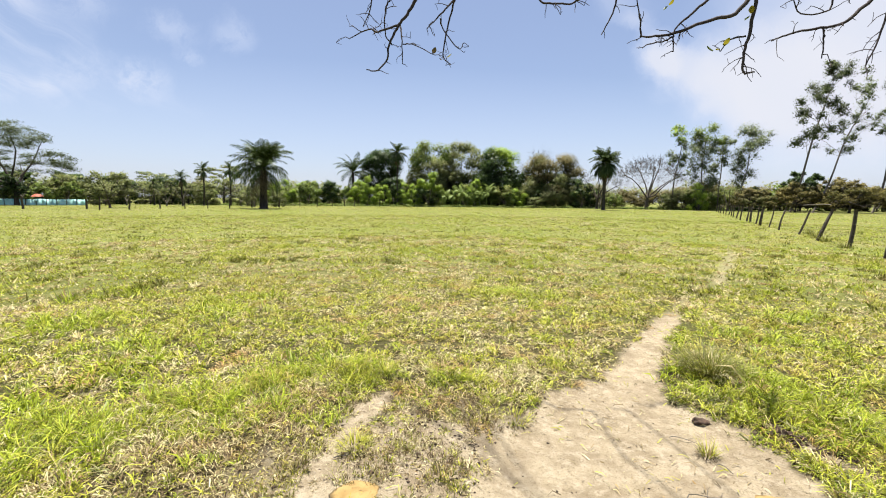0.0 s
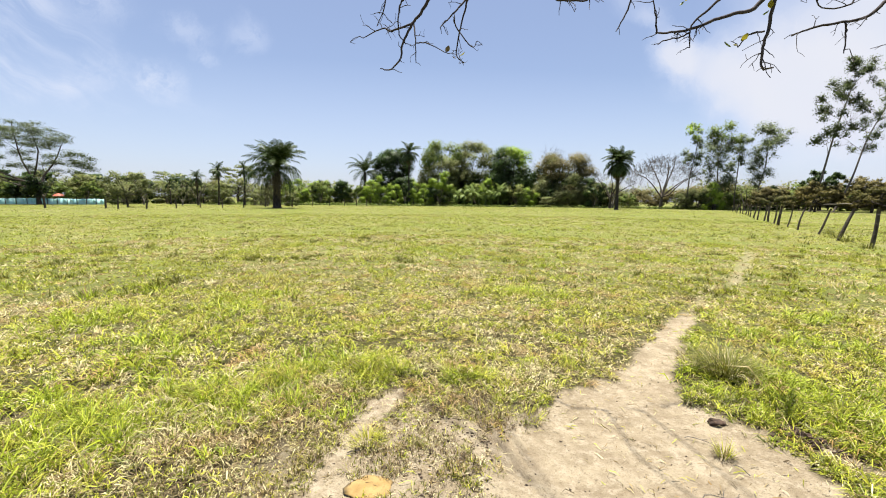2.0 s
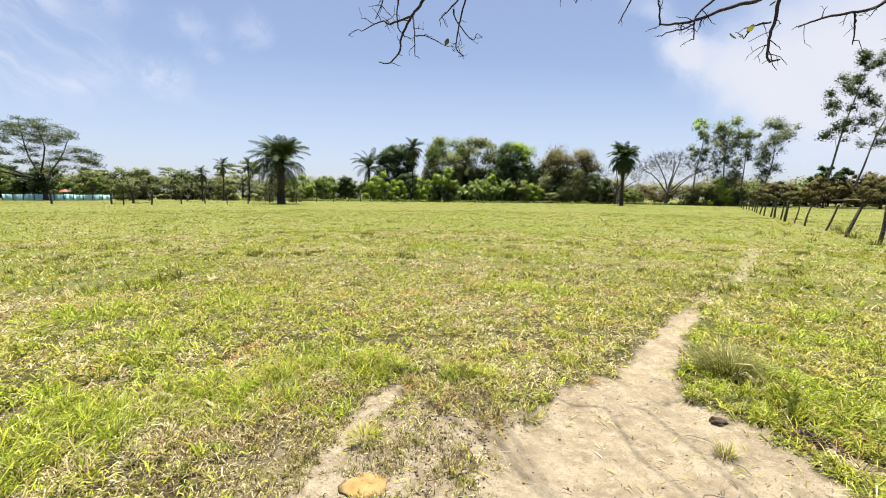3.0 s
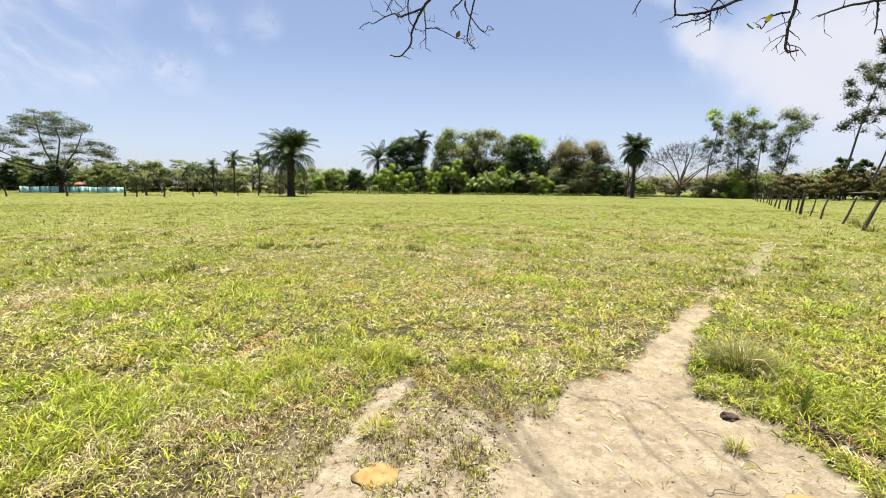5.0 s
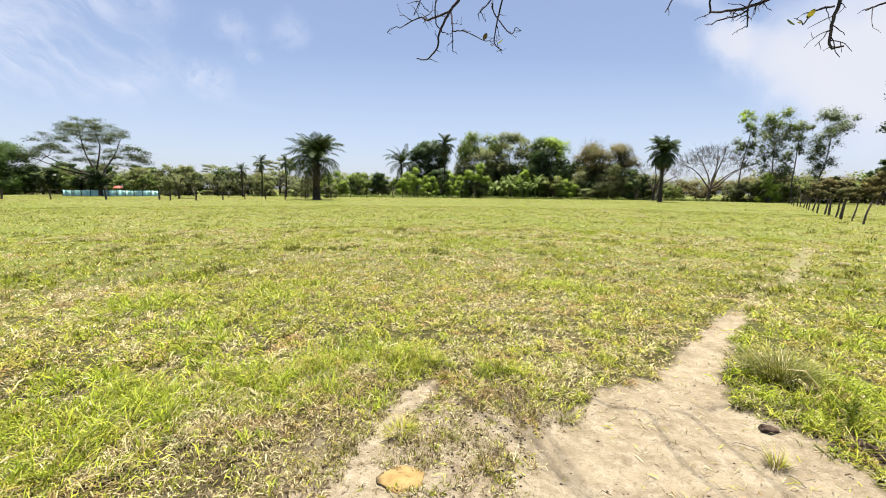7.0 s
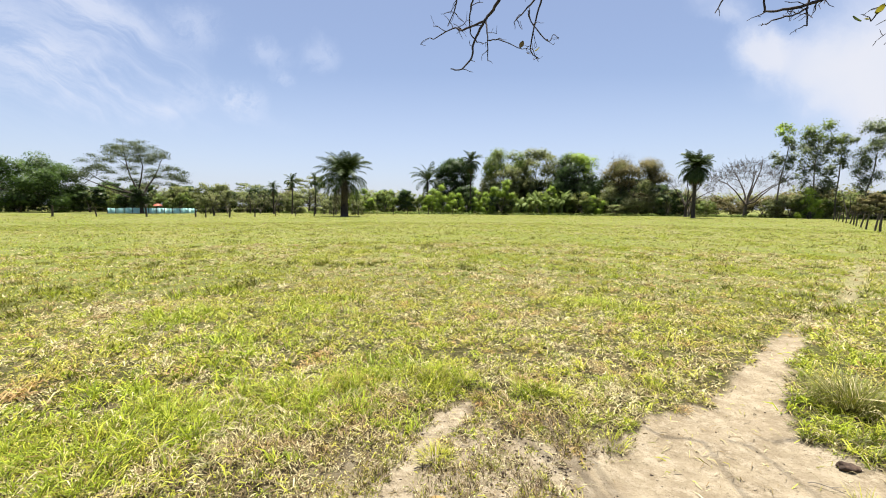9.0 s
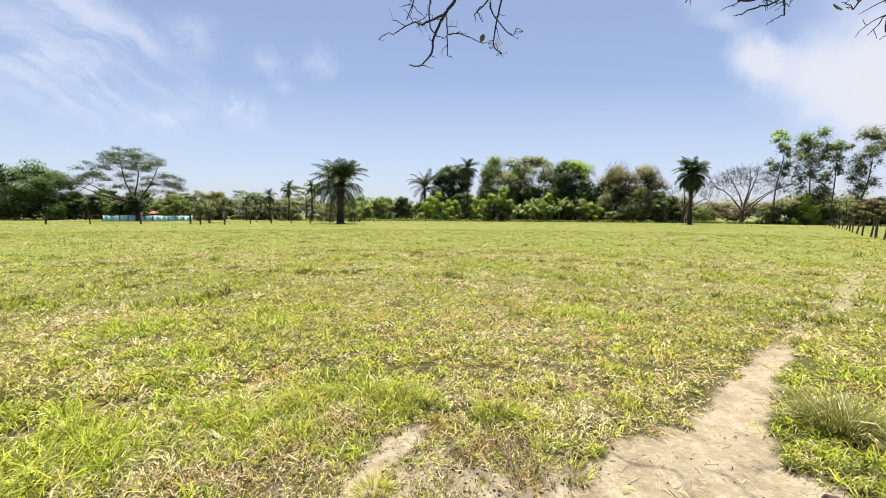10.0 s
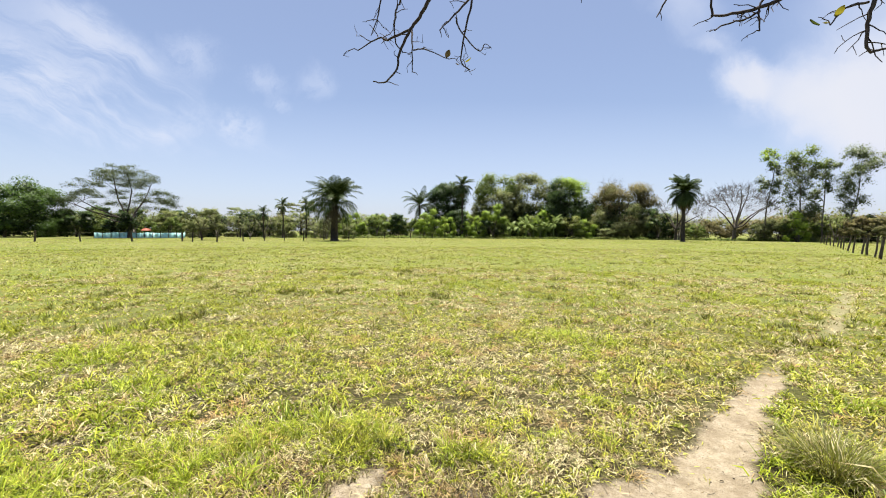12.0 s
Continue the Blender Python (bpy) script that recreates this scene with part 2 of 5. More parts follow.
BARK_PALE = barky("bark_pale", (0.080, 0.070, 0.059), (0.192, 0.168, 0.140))
BARK_TWIG = barky("bark_twig", (0.028, 0.022, 0.024), (0.068, 0.056, 0.052), 40.0)
POST_WOOD = barky("post_wood", (0.034, 0.028, 0.022), (0.090, 0.077, 0.062), 22.0)
BARK_GREY = barky("bark_grey", (0.050, 0.042, 0.035), (0.125, 0.104, 0.084))
STONE_OCHRE = lumpy("stone_ochre", (0.190, 0.118, 0.036), (0.285, 0.195, 0.072), 11.0)
CLOD_DARK = lumpy("clod_dark", (0.020, 0.011, 0.006), (0.072, 0.043, 0.026), 30.0)
CLOD_PALE = lumpy("clod_pale", (0.165, 0.125, 0.082), (0.335, 0.270, 0.190), 25.0)


def woven(name, a, b):
    m, n = material(name)
    pos = n.add("ShaderNodeTexCoord").outputs["Object"]
    g = n.noise(pos, 1.6, 5.0)
    base = n.mix(n.ramp(g, 0.3, 0.7), (*a, 1), (*b, 1))
    pb = n.add("ShaderNodeBsdfPrincipled", None, {"Base Color": base, "Roughness": 0.7})
    n.add("ShaderNodeOutputMaterial", None, {0: pb.outputs[0]})
    return m


NET_CYAN = woven("net_cyan", (0.270, 0.540, 0.520), (0.400, 0.640, 0.615))
CANVAS_RED = woven("canvas_red", (0.385, 0.074, 0.037), (0.444, 0.148, 0.089))
m_wire, n_wire = material("wire")
n_wire.add("ShaderNodeOutputMaterial", None, {0: n_wire.add("ShaderNodeBsdfPrincipled", None, {
    "Base Color": (0.22, 0.18, 0.15, 1), "Metallic": 0.6, "Roughness": 0.7}).outputs[0]})


# ---------------------------------------------------------------- tools
def thing(name, loc, label, category, group="", kind=""):
    ob = new(name)
    ob.empty_display_size = 0.3
    ob.location = loc
    return tagged(ob, label, category, group, kind)


def part(name, mesh, mat, parent, label=""):
    ob = new(name, mesh)
    if mat and not mesh.materials:
        mesh.materials.append(mat)
    ob.parent = parent
    return tagged(ob, label)


def fast_mesh(name, verts, loops, sizes, smooth=False):
    """A mesh from arrays: corners, corner order and the count of corners of each face."""
    me = bpy.data.meshes.new(name)
    verts = np.asarray(verts, np.float32)
    loops = np.asarray(loops, np.int32)
    sizes = np.asarray(sizes, np.int32)
    me.vertices.add(len(verts))
    me.vertices.foreach_set("co", verts.ravel())
    me.loops.add(len(loops))
    me.loops.foreach_set("vertex_index", loops)
    me.polygons.add(len(sizes))
    me.polygons.foreach_set("loop_start", np.concatenate(([0], np.cumsum(sizes)[:-1])).astype(np.int32))
    if smooth:
        me.polygons.foreach_set("use_smooth", np.ones(len(sizes), bool))
    me.update(calc_edges=True)
    return me


def quads(name, v):
    """v: n x 4 x 3 corners."""
    n = len(v)
    return fast_mesh(name, v.reshape(-1, 3), np.arange(4 * n), np.full(n, 4))


class Tubes:
    """Gathers tapered limbs into one mesh."""

    def __init__(self):
        self.v, self.f, self.n = [], [], 0

    def add(self, pts, radii, sides=6):
        pts = np.asarray(pts, float)
        k = len(pts)
        radii = np.interp(np.linspace(0, 1, k), np.linspace(0, 1, len(radii)), radii)
        tan = np.gradient(pts, axis=0)
        tan /= np.linalg.norm(tan, axis=1)[:, None] + 1e-9
        ref = np.array((0.31, 0.95, 0.08)) if abs(tan[0, 2]) > 0.6 else np.array((0, 0, 1.0))
        a = np.empty_like(tan)
        side = np.cross(tan[0], ref)
        for i in range(k):
            side = side - tan[i] * side.dot(tan[i])
            side = side / (math.sqrt(side.dot(side)) + 1e-9)
            a[i] = side
        b = np.cross(tan, a)
        ang = np.linspace(0, 2 * np.pi, sides, endpoint=False)
        ring = pts[:, None] + radii[:, None, None] * (np.cos(ang)[None, :, None] * a[:, None] + np.sin(ang)[None, :, None] * b[:, None])
        self.v.append(ring.reshape(-1, 3))
        for i in range(k - 1):
            for j in range(sides):
                p, q = self.n + i * sides + j, self.n + i * sides + (j + 1) % sides
                self.f.append((p, p + sides, q + sides, q))
        self.f.append(tuple(self.n + (k - 1) * sides + j for j in range(sides)))
        self.f.append(tuple(self.n + j for j in reversed(range(sides))))
        self.n += k * sides

    def mesh(self, name):
        loops = [i for f in self.f for i in f]
        return fast_mesh(name, np.concatenate(self.v), loops, [len(f) for f in self.f], True)


def bend(a, b, rng, sag=0.0, wob=0.06, k=6):
    """A slightly crooked way from a to b; sag lifts (plus) or drops (minus) its middle."""
    a, b = np.asarray(a, float), np.asarray(b, float)
    s = np.linspace(0, 1, k)[:, None]
    ln = np.linalg.norm(b - a)
    p = a + (b - a) * s
    p[:, 2] += (np.sin(s * np.pi) * sag * ln)[:, 0]
    for m in (1, 2, 3):
        p += np.sin(s * np.pi * m) * rng.normal(0, 0.55 * wob * ln / m, 3)
    return p


def spline(ctrl, k=5):
    """A smooth way through control points."""
    c = np.asarray(ctrl, float)
    c = np.vstack((2 * c[0] - c[1], c, 2 * c[-1] - c[-2]))
    out = []
    for i in range(1, len(c) - 2):
        for s in np.linspace(0, 1, k, endpoint=False):
            p0, p1, p2, p3 = c[i - 1], c[i], c[i + 1], c[i + 2]
            out.append(0.5 * (2 * p1 + (p2 - p0) * s + (2 * p0 - 5 * p1 + 4 * p2 - p3) * s * s + (3 * p1 - p0 - 3 * p2 + p3) * s ** 3))
    out.append(c[-2])
    return np.array(out)


def vnoise(x, y, seed=0):
    """Smooth value noise in the plane, 0 to 1."""
    xi, yi = np.floor(x).astype(np.int64), np.floor(y).astype(np.int64)
    fx, fy = x - xi, y - yi
    fx, fy = fx * fx * (3 - 2 * fx), fy * fy * (3 - 2 * fy)

    def h(a, b):
        v = (a * 374761393 + b * 668265263 + seed * 974634777) & 0x7FFFFFFF
        v = ((v ^ (v >> 13)) * 1274126177) & 0x7FFFFFFF
        return ((v ^ (v >> 16)) & 0xFFFF) / 65535.0

    return (h(xi, yi) * (1 - fx) + h(xi + 1, yi) * fx) * (1 - fy) + (h(xi, yi + 1) * (1 - fx) + h(xi + 1, yi + 1) * fx) * fy


def fbm(x, y, seed=0, octaves=4):
    v, a, t = 0, 1.0, 0
    for o in range(octaves):
        v = v + a * vnoise(x * 2 ** o + 17.3 * o, y * 2 ** o + 9.1 * o, seed + o)
        t += a
        a *= 0.55
    return v / t


# ---------------------------------------------------------------- ground
# the trodden path: x, y, half its width
WAY = [(1.05, 0.2, 1.25), (1.08, 1.4, 1.05), (1.12, 2.0, 0.92), (1.27, 2.4, 0.78), (1.28, 2.8, 0.56), (1.40, 3.1, 0.40), (1.57, 3.35, 0.26), (1.78, 3.7, 0.20),
       (2.12, 4.2, 0.18), (2.62, 4.9, 0.14), (3.22, 5.65, 0.11), (3.80, 6.45, 0.05), (5.1, 7.8, 0.08), (5.75, 8.5, 0.12), (7.2, 10.5, 0.11), (9.0, 13.0, 0.09), (11.7, 17.7, 0.05), (14.8, 23.9, 0.02), (18.9, 29.7, 0.02)]
SCAR = [(-0.45, 0.4, 0.7), (-0.55, 1.5, 0.28), (-0.66, 2.05, 0.13), (-0.63, 2.5, 0.06), (-0.54, 2.85, 0.09), (-0.42, 3.02, 0.05)]


HOLE = [(2.17, 2.80, 0.03), (2.26, 2.58, 0.10), (2.34, 2.34, 0.09), (2.40, 2.20, 0.04)]


def strip(x, y, line):
    """How deep a place lies inside a strip of changing width: above 0 inside, metres."""
    best = np.full(np.shape(x), -1e3)
    for (ax, ay, aw), (bx, by, bw) in zip(line, line[1:]):
        dx, dy = bx - ax, by - ay
        s = np.clip(((x - ax) * dx + (y - ay) * dy) / (dx * dx + dy * dy), 0, 1)
        best = np.maximum(best, aw + s * (bw - aw) - np.hypot(x - ax - s * dx, y - ay - s * dy))
    return best


def thin_zone(x, y):
    """The half-bare strip between the path and the scar beside it."""
    return np.clip(1.6 * np.clip(1.20 - np.hypot((x + 0.15) / 0.98, (y - 2.0) / 0.98), 0, 1), 0, 1)


def bareness(x, y):
    """1 on trodden earth, 0 in the sward."""
    jag = (fbm(x * 4.5, y * 4.5, 3) - 0.5) * 0.34
    wide = np.clip(np.maximum(0.35, 1.2 - 0.16 * y), 0.35, 1)
    jag = jag + (fbm(x * 15, y * 15, 4, 3) - 0.5) * 0.16
    d = np.maximum(strip(x, y, WAY) + jag * wide, strip(x, y, SCAR) + jag * 0.8)
    b = np.clip(d / 0.06 + 0.5, 0, 1)
    thin = thin_zone(x, y) * np.clip((fbm(x * 3.2, y * 3.2, 8) - 0.30) * 3.2, 0, 1)
    thin = np.maximum(thin, np.clip((strip(x, y, HOLE) + jag * 0.3) / 0.04 + 0.5, 0, 1))
    spots = np.clip((fbm(x * 1.9, y * 1.9, 21) - 0.77) * 9, 0, 0.8)
    fade = np.where(y > 9, np.clip(1.0 - (y - 9) / 16, 0.2, 1), 1)
    fade = fade * np.where(y > 5.5, 0.62, 1)
    return np.clip(np.maximum(np.maximum(b * fade, thin * 0.9), spots), 0, 1)


def height(x, y):
    r = np.hypot(x, y)
    near = np.clip(1.4 - r / 30, 0.15, 1)
    z = (fbm(x * 0.55, y * 0.55, 5) - 0.5) * 0.10 * near + (fbm(x * 2.6, y * 2.6, 6) - 0.5) * 0.035 * near
    z = z - 0.035 * np.clip(strip(x, y, WAY) / 0.25 + 0.4, 0, 1) + (fbm(x * 9, y * 9, 9, 2) - 0.5) * 0.012
    return np.where(r < 120, z, z * 0.2)


def axis(lo, hi, step, reach, grow):
    mid = np.arange(lo, hi + step, step)
    out, s, v = [], step, mid[-1]
    while v < reach:
        s *= grow
        v += s
        out.append(v)
    down, s, v = [], step, mid[0]
    while v > -reach:
        s *= grow
        v -= s
        down.append(v)
    return np.array(down[::-1] + list(mid) + out)


def make_ground():
    gx, gy = axis(-2.4, 3.4, 0.055, 2400, 1.10), axis(1.4, 5.2, 0.055, 2400, 1.10)
    X, Y = np.meshgrid(gx, gy)
    x, y = X.ravel(), Y.ravel()
    v = np.stack((x, y, height(x, y)), 1)
    nx, ny = len(gx), len(gy)
    i = (np.arange(ny - 1)[:, None] * nx + np.arange(nx - 1)[None]).ravel()
    me = fast_mesh("ground", v, np.stack((i, i + 1, i + nx + 1, i + nx), 1).ravel(), np.full(len(i), 4), True)
    me.attributes.new("bare", "FLOAT", "POINT").data.foreach_set("value", np.maximum(bareness(x, y), np.clip(thin_zone(x, y) * 1.6 + (fbm(x * 5, y * 5, 12) - 0.6) * 1.2, 0, 0.95)).astype(np.float32))
    r = np.hypot(x, y)
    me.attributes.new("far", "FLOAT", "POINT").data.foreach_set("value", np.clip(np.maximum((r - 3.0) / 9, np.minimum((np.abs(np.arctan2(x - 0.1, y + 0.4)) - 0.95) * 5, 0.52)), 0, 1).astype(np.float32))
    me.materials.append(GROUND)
    tagged(new("ground", me), "dry sunlit pasture ground with a trodden pale dirt path", "ground", kind="structure")


make_ground()


# ---------------------------------------------------------------- grass
def blades(name, x, y, a, length, width, lean, rng, fine, mat, label, lift=0.0):
    """Blades of grass rooted at x, y. fine: bent blades of two faces, else one. A lean above 1.5 lays a blade down. lift: height of the root in its tuft."""
    n = len(x)
    z = height(x, y)
    d = np.stack((np.cos(a), np.sin(a)), 1)
    tw = a + np.pi / 2 + rng.normal(0, 0.5, n)
    s = np.stack((np.cos(tw), np.sin(tw)), 1) * width[:, None] * 0.5
    root = np.stack((x, y, z - 0.008 + lift), 1)
    first = np.minimum(lean * 0.62, 1.42)
    up1 = np.concatenate((d * (length * 0.48 * np.sin(first))[:, None], (length * 0.48 * np.cos(first))[:, None]), 1)
    if fine:
        turn, over = a + rng.normal(0, 0.55, n), np.minimum(lean * 1.45, 2.25)
        tip = up1 + np.stack((np.cos(turn) * np.sin(over), np.sin(turn) * np.sin(over), np.cos(over)), 1) * (length * 0.58)[:, None]
        tip[:, 2] = np.maximum(tip[:, 2], 0.012 - lift)
    else:
        tip = np.concatenate((d * (length * np.sin(lean))[:, None], (length * np.cos(lean))[:, None]), 1)
    s3 = np.concatenate((s, rng.normal(0, 0.25, (n, 1)) * width[:, None]), 1)
    if fine:
        v = np.stack((root - s3, root + s3, root + up1 + s3 * 0.9, root + up1 - s3 * 0.9, root + tip), 1)
        o = np.arange(n)[:, None] * 5
        lp = np.concatenate((o + np.array([[0, 1, 2, 3]]), o + np.array([[3, 2, 4]])), 1).ravel()
        me = fast_mesh(name, v.reshape(-1, 3), lp, np.tile((4, 3), n))
    else:
        v = np.stack((root - s3, root + s3, root + tip), 1)
        me = fast_mesh(name, v.reshape(-1, 3), np.arange(3 * n), np.full(n, 3))
    me.materials.append(mat)
    return tagged(new(name, me), label, "grass", kind="stuff")


def sow(rng, r0, r1, per_m2, half=1.12):
    """Places in a fan of ground that opens ahead of the start."""
    area = half * (r1 * r1 - r0 * r0)
    n = int(area * per_m2)
    r = np.sqrt(rng.uniform(r0 * r0, r1 * r1, n))
    a = rng.uniform(-half, half, n)
    return 0.1 + r * np.sin(a), -0.4 + r * np.cos(a)


LUSH = [(2.35, 3.35, 0.75), (2.6, 2.95, 0.55), (2.45, 4.3, 0.45), (-1.55, 2.85, 0.75), (-2.6, 2.4, 1.1), (-2.7, 3.8, 0.9), (-1.2, 3.7, 0.45), (-0.62, 3.55, 0.30), (-2.9, 5.6, 0.7),
        (3.6, 4.4, 0.6), (4.6, 5.4, 0.6), (0.1, 3.4, 0.25), (-4.2, 4.6, 0.8), (1.2, 6.6, 0.6)]


def lush_at(x, y):
    v = np.zeros_like(x)
    for cx, cy, r in LUSH:
        v = np.maximum(v, 1.25 - np.hypot(x - cx, y - cy) / r)
    return np.clip(v + (fbm(x * 3, y * 3, 31) - 0.5) * 1.6, 0, 1)


def make_grass():
    """Low matted tufts whose blades arch over and lie in all directions, close and fine near the path, coarser far out."""
    rng = np.random.default_rng(7)
    for r0, r1, per, each, fine, ln, wd, gap in (
            (1.3, 4.2, 760, 19, True, 0.056, 0.0049, 0.026), (4.2, 8.0, 340, 14, True, 0.054, 0.0074, 0.032), (8.0, 18.0, 125, 13, False, 0.048, 0.0165, 0.050),
            (18.0, 42.0, 32, 7, False, 0.050, 0.026, 0.11), (42.0, 90.0, 6, 5, False, 0.055, 0.045, 0.30)):
        cx, cy = sow(rng, r0, r1, per)
        near = r0 < 8
        b = bareness(cx, cy)
        clump = fbm(cx * 2.4, cy * 2.4, 41)
        worn = np.clip(1.35 - np.hypot((cx + 0.45) / 1.4, (cy - 2.1) / 0.95), 0, 1)
        bunch = np.clip((fbm(cx * 7.0, cy * 7.0, 43, 3) - 0.34) * 6, 0.34, 1.2) if near else np.clip((fbm(cx * 3.2, cy * 3.2, 44, 3) - 0.32) * 6, 0.45, 1.2)
        keep = rng.uniform(0, 1, len(cx)) < np.clip((1 - b) ** 1.6 * (0.34 + 1.3 * clump) * bunch, 0, 1)
        keep |= (rng.uniform(0, 1, len(cx)) < np.clip(np.maximum(worn * 0.16, thin_zone(cx, cy) * 0.12 * (fbm(cx * 6, cy * 6, 13) > 0.47)) - 0.6 * np.clip(strip(cx, cy, WAY) / 0.25, 0, 1), 0, 1))
        keep &= (b < 0.8) | (rng.uniform(0, 1, len(cx)) < 0.02 + np.maximum(worn * 0.4, thin_zone(cx, cy) * 0.8))
        cx, cy, b, clump, worn = cx[keep], cy[keep], b[keep], clump[keep], worn[keep]
        m = len(cx)
        lush = lush_at(cx, cy) if near else np.clip((fbm(cx * 0.8, cy * 0.8, 33, 3) - 0.56) * 6, 0, 0.8)
        weed = np.clip((fbm(cx * 1.9, cy * 1.9 * 0.8, 91, 3) - 0.66) * 14, 0, 1) * (0.0 if r0 < 4 else 0.6 if near else 1.0)
        dryness = (0.49 if near else 0.45) + (fbm(cx * 0.55, cy * 0.55, 51) - 0.5) * 2.0 + (fbm(cx * 2.7, cy * 2.7, 61) - 0.5) * 2.0 + b * 0.5 + worn * 0.8 - lush * 0.75 - weed * 0.6
        dryness = np.clip(dryness, 0.06, 0.97)
        size = (0.55 + 0.9 * clump) * np.exp(rng.normal(0, 0.34, m)) * (1 - 0.45 * worn) * (1 - 0.35 * thin_zone(cx, cy)) * (1 + 0.70 * lush * (1.0 if near else 0.3)) * (1 + 0.35 * weed)
        lay = 6.283 * fbm(cx * 1.3, cy * 1.3, 47, 2) * 2 + rng.normal(0, 0.9, m)
        pick = np.repeat(np.arange(m), rng.integers(max(2, each // 2), each + each // 2, m))
        n = len(pick)
        a = rng.uniform(0, 2 * np.pi, n)
        rel = np.sqrt(rng.uniform(0, 1, n))
        off = gap * rel * np.clip(size[pick], 0.6, 1.6)
        x, y = cx[pick] + off * np.cos(a), cy[pick] + off * np.sin(a)
        a = np.where(rng.uniform(0, 1, n) < 0.55, a + rng.normal(0, 0.7, n), lay[pick] + rng.normal(0, 0.8, n))
        L = ln * size[pick] * rng.uniform(0.5, 1.5, n)
        root_z = 0.40 * ln * size[pick] * (1 - rel ** 2) * rng.uniform(0.2, 1.0, n)
        wide = wd * rng.uniform(0.6, 1.45, n)
        kind_of = rng.uniform(0, 1, m)
        dry_t = kind_of < dryness * 0.80
        fresh_t = ~dry_t & (rng.uniform(0, 1, m) < lush * (0.50 if near else 0.32) + (0.11 if near else 0.05))
        grey_t = ~dry_t & ~fresh_t & (rng.uniform(0, 1, m) < 0.08)
        weed_t = ~dry_t & ~fresh_t & ~grey_t & (rng.uniform(0, 1, m) < weed * 0.9 + 0.05)
        stray = rng.uniform(0, 1, n) < (0.20 if near else 0.10) * (1 - 0.6 * lush[pick])
        if r0 >= 18:
            stray &= rng.uniform(0, 1, n) < 0.3
            dry_t = dry_t & (rng.uniform(0, 1, m) < 0.45)
        dead = (rng.uniform(0, 1, n) < (0.13 if near else 0.05) + 0.38 * worn[pick]) & ~fresh_t[pick]
        dry = (dry_t[pick] | stray) & ~dead
        fresh = fresh_t[pick] & ~stray & ~dead
        grey = grey_t[pick] & ~stray & ~dead
        weedy = weed_t[pick] & ~stray & ~dead
        green = ~dry & ~fresh & ~grey & ~weedy & ~dead
        for sel, nm, mat, lab, l0, l1 in (
                (dry, "dry_grass", GRASS_DRY, "straw-coloured dry pasture grass lying loosely", 1.15, 2.2),
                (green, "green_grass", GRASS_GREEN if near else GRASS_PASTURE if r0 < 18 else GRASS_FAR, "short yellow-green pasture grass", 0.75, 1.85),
                (fresh, "lush_grass", GRASS_LUSH, "fresh bright green grass clumps in the pasture", 0.55, 1.60),
                (grey, "weedy_grass", GRASS_GREY, "dull grey-green grass among the sward", 0.8, 1.9),
                (weedy, "weedy_clumps", GRASS_WEED, "dark olive weed clumps dotted over the pasture", 0.4, 1.5),
                (dead, "dead_grass", GRASS_DEAD, "dead brown grass matted low in the sward", 1.0, 2.2)):
            k = int(sel.sum())
            if k:
                ls = rng.uniform(l0, l1, k)
                blades(nm, x[sel], y[sel], a[sel], L[sel], wide[sel], ls if fine else ls * 0.62, rng, fine, mat, lab, root_z[sel])


make_grass()


def thatch():
    """Short straws lying flat and tangled between the standing bunches."""
    rng = np.random.default_rng(19)
    for r0, r1, per, ln, wd in ((1.3, 4.6, 2000, 0.060, 0.0042), (4.6, 9.0, 620, 0.065, 0.0070)):
        x, y = sow(rng, r0, r1, per)
        pale = fbm(x * 1.7, y * 1.7, 71)
        keep = rng.uniform(0, 1, len(x)) < np.clip(1.0 - bareness(x, y) * 0.9, 0.0, 1) * (1 - 0.75 * thin_zone(x, y)) * np.clip((pale - 0.28) * 4, 0.35, 1)
        x, y = x[keep], y[keep]
        n = len(x)
        pale = pale[keep] + rng.normal(0, 0.10, n)
        u = rng.uniform(0, 1, n)
        dead = u < (0.28 if r0 < 4 else 0.16)
        green = (u > 0.80) | (pale < 0.43)
        for sel, mat, nm, lab in ((dead, GRASS_DEAD, "dead_grass", "dead brown straws lying in the sward"), (~dead & green, GRASS_GREEN, "green_grass", "short green blades lying in the sward"),
                                  (~dead & ~green, GRASS_DRY, "dry_grass", "pale dry straws lying tangled in the sward")):
            k = int(sel.sum())
            blades(nm, x[sel], y[sel], rng.uniform(0, 6.28, k), ln * rng.uniform(0.5, 1.7, k), wd * rng.uniform(0.6, 1.4, k), rng.uniform(1.6, 2.4, k), rng, True, mat, lab, rng.uniform(0.0, 0.022, k))


thatch()


def grass_behind():
    """The same sward, thinner, beside and behind the start."""
    rng = np.random.default_rng(17)
    n = 140000
    r = np.sqrt(rng.uniform(0.2, 90, n))
    a = rng.uniform(1.12, 2 * np.pi - 1.12, n)
    x, y = 0.1 + r * np.sin(a), -0.4 + r * np.cos(a)
    keep = bareness(x, y) < 0.4
    x, y = x[keep], y[keep]
    n = len(x)
    half = rng.uniform(0, 1, n) < 0.5
    for sel, mat, nm, lab in ((half, GRASS_GREEN, "green_grass", "short yellow-green pasture grass"), (~half, GRASS_DRY, "dry_grass", "straw-coloured dry pasture grass lying loosely")):
        k = int(sel.sum())
        blades(nm, x[sel], y[sel], rng.uniform(0, 6.28, k), rng.uniform(0.05, 0.14, k), rng.uniform(0.007, 0.015, k), rng.uniform(0.7, 1.5, k), rng, False, mat, lab)


grass_behind()


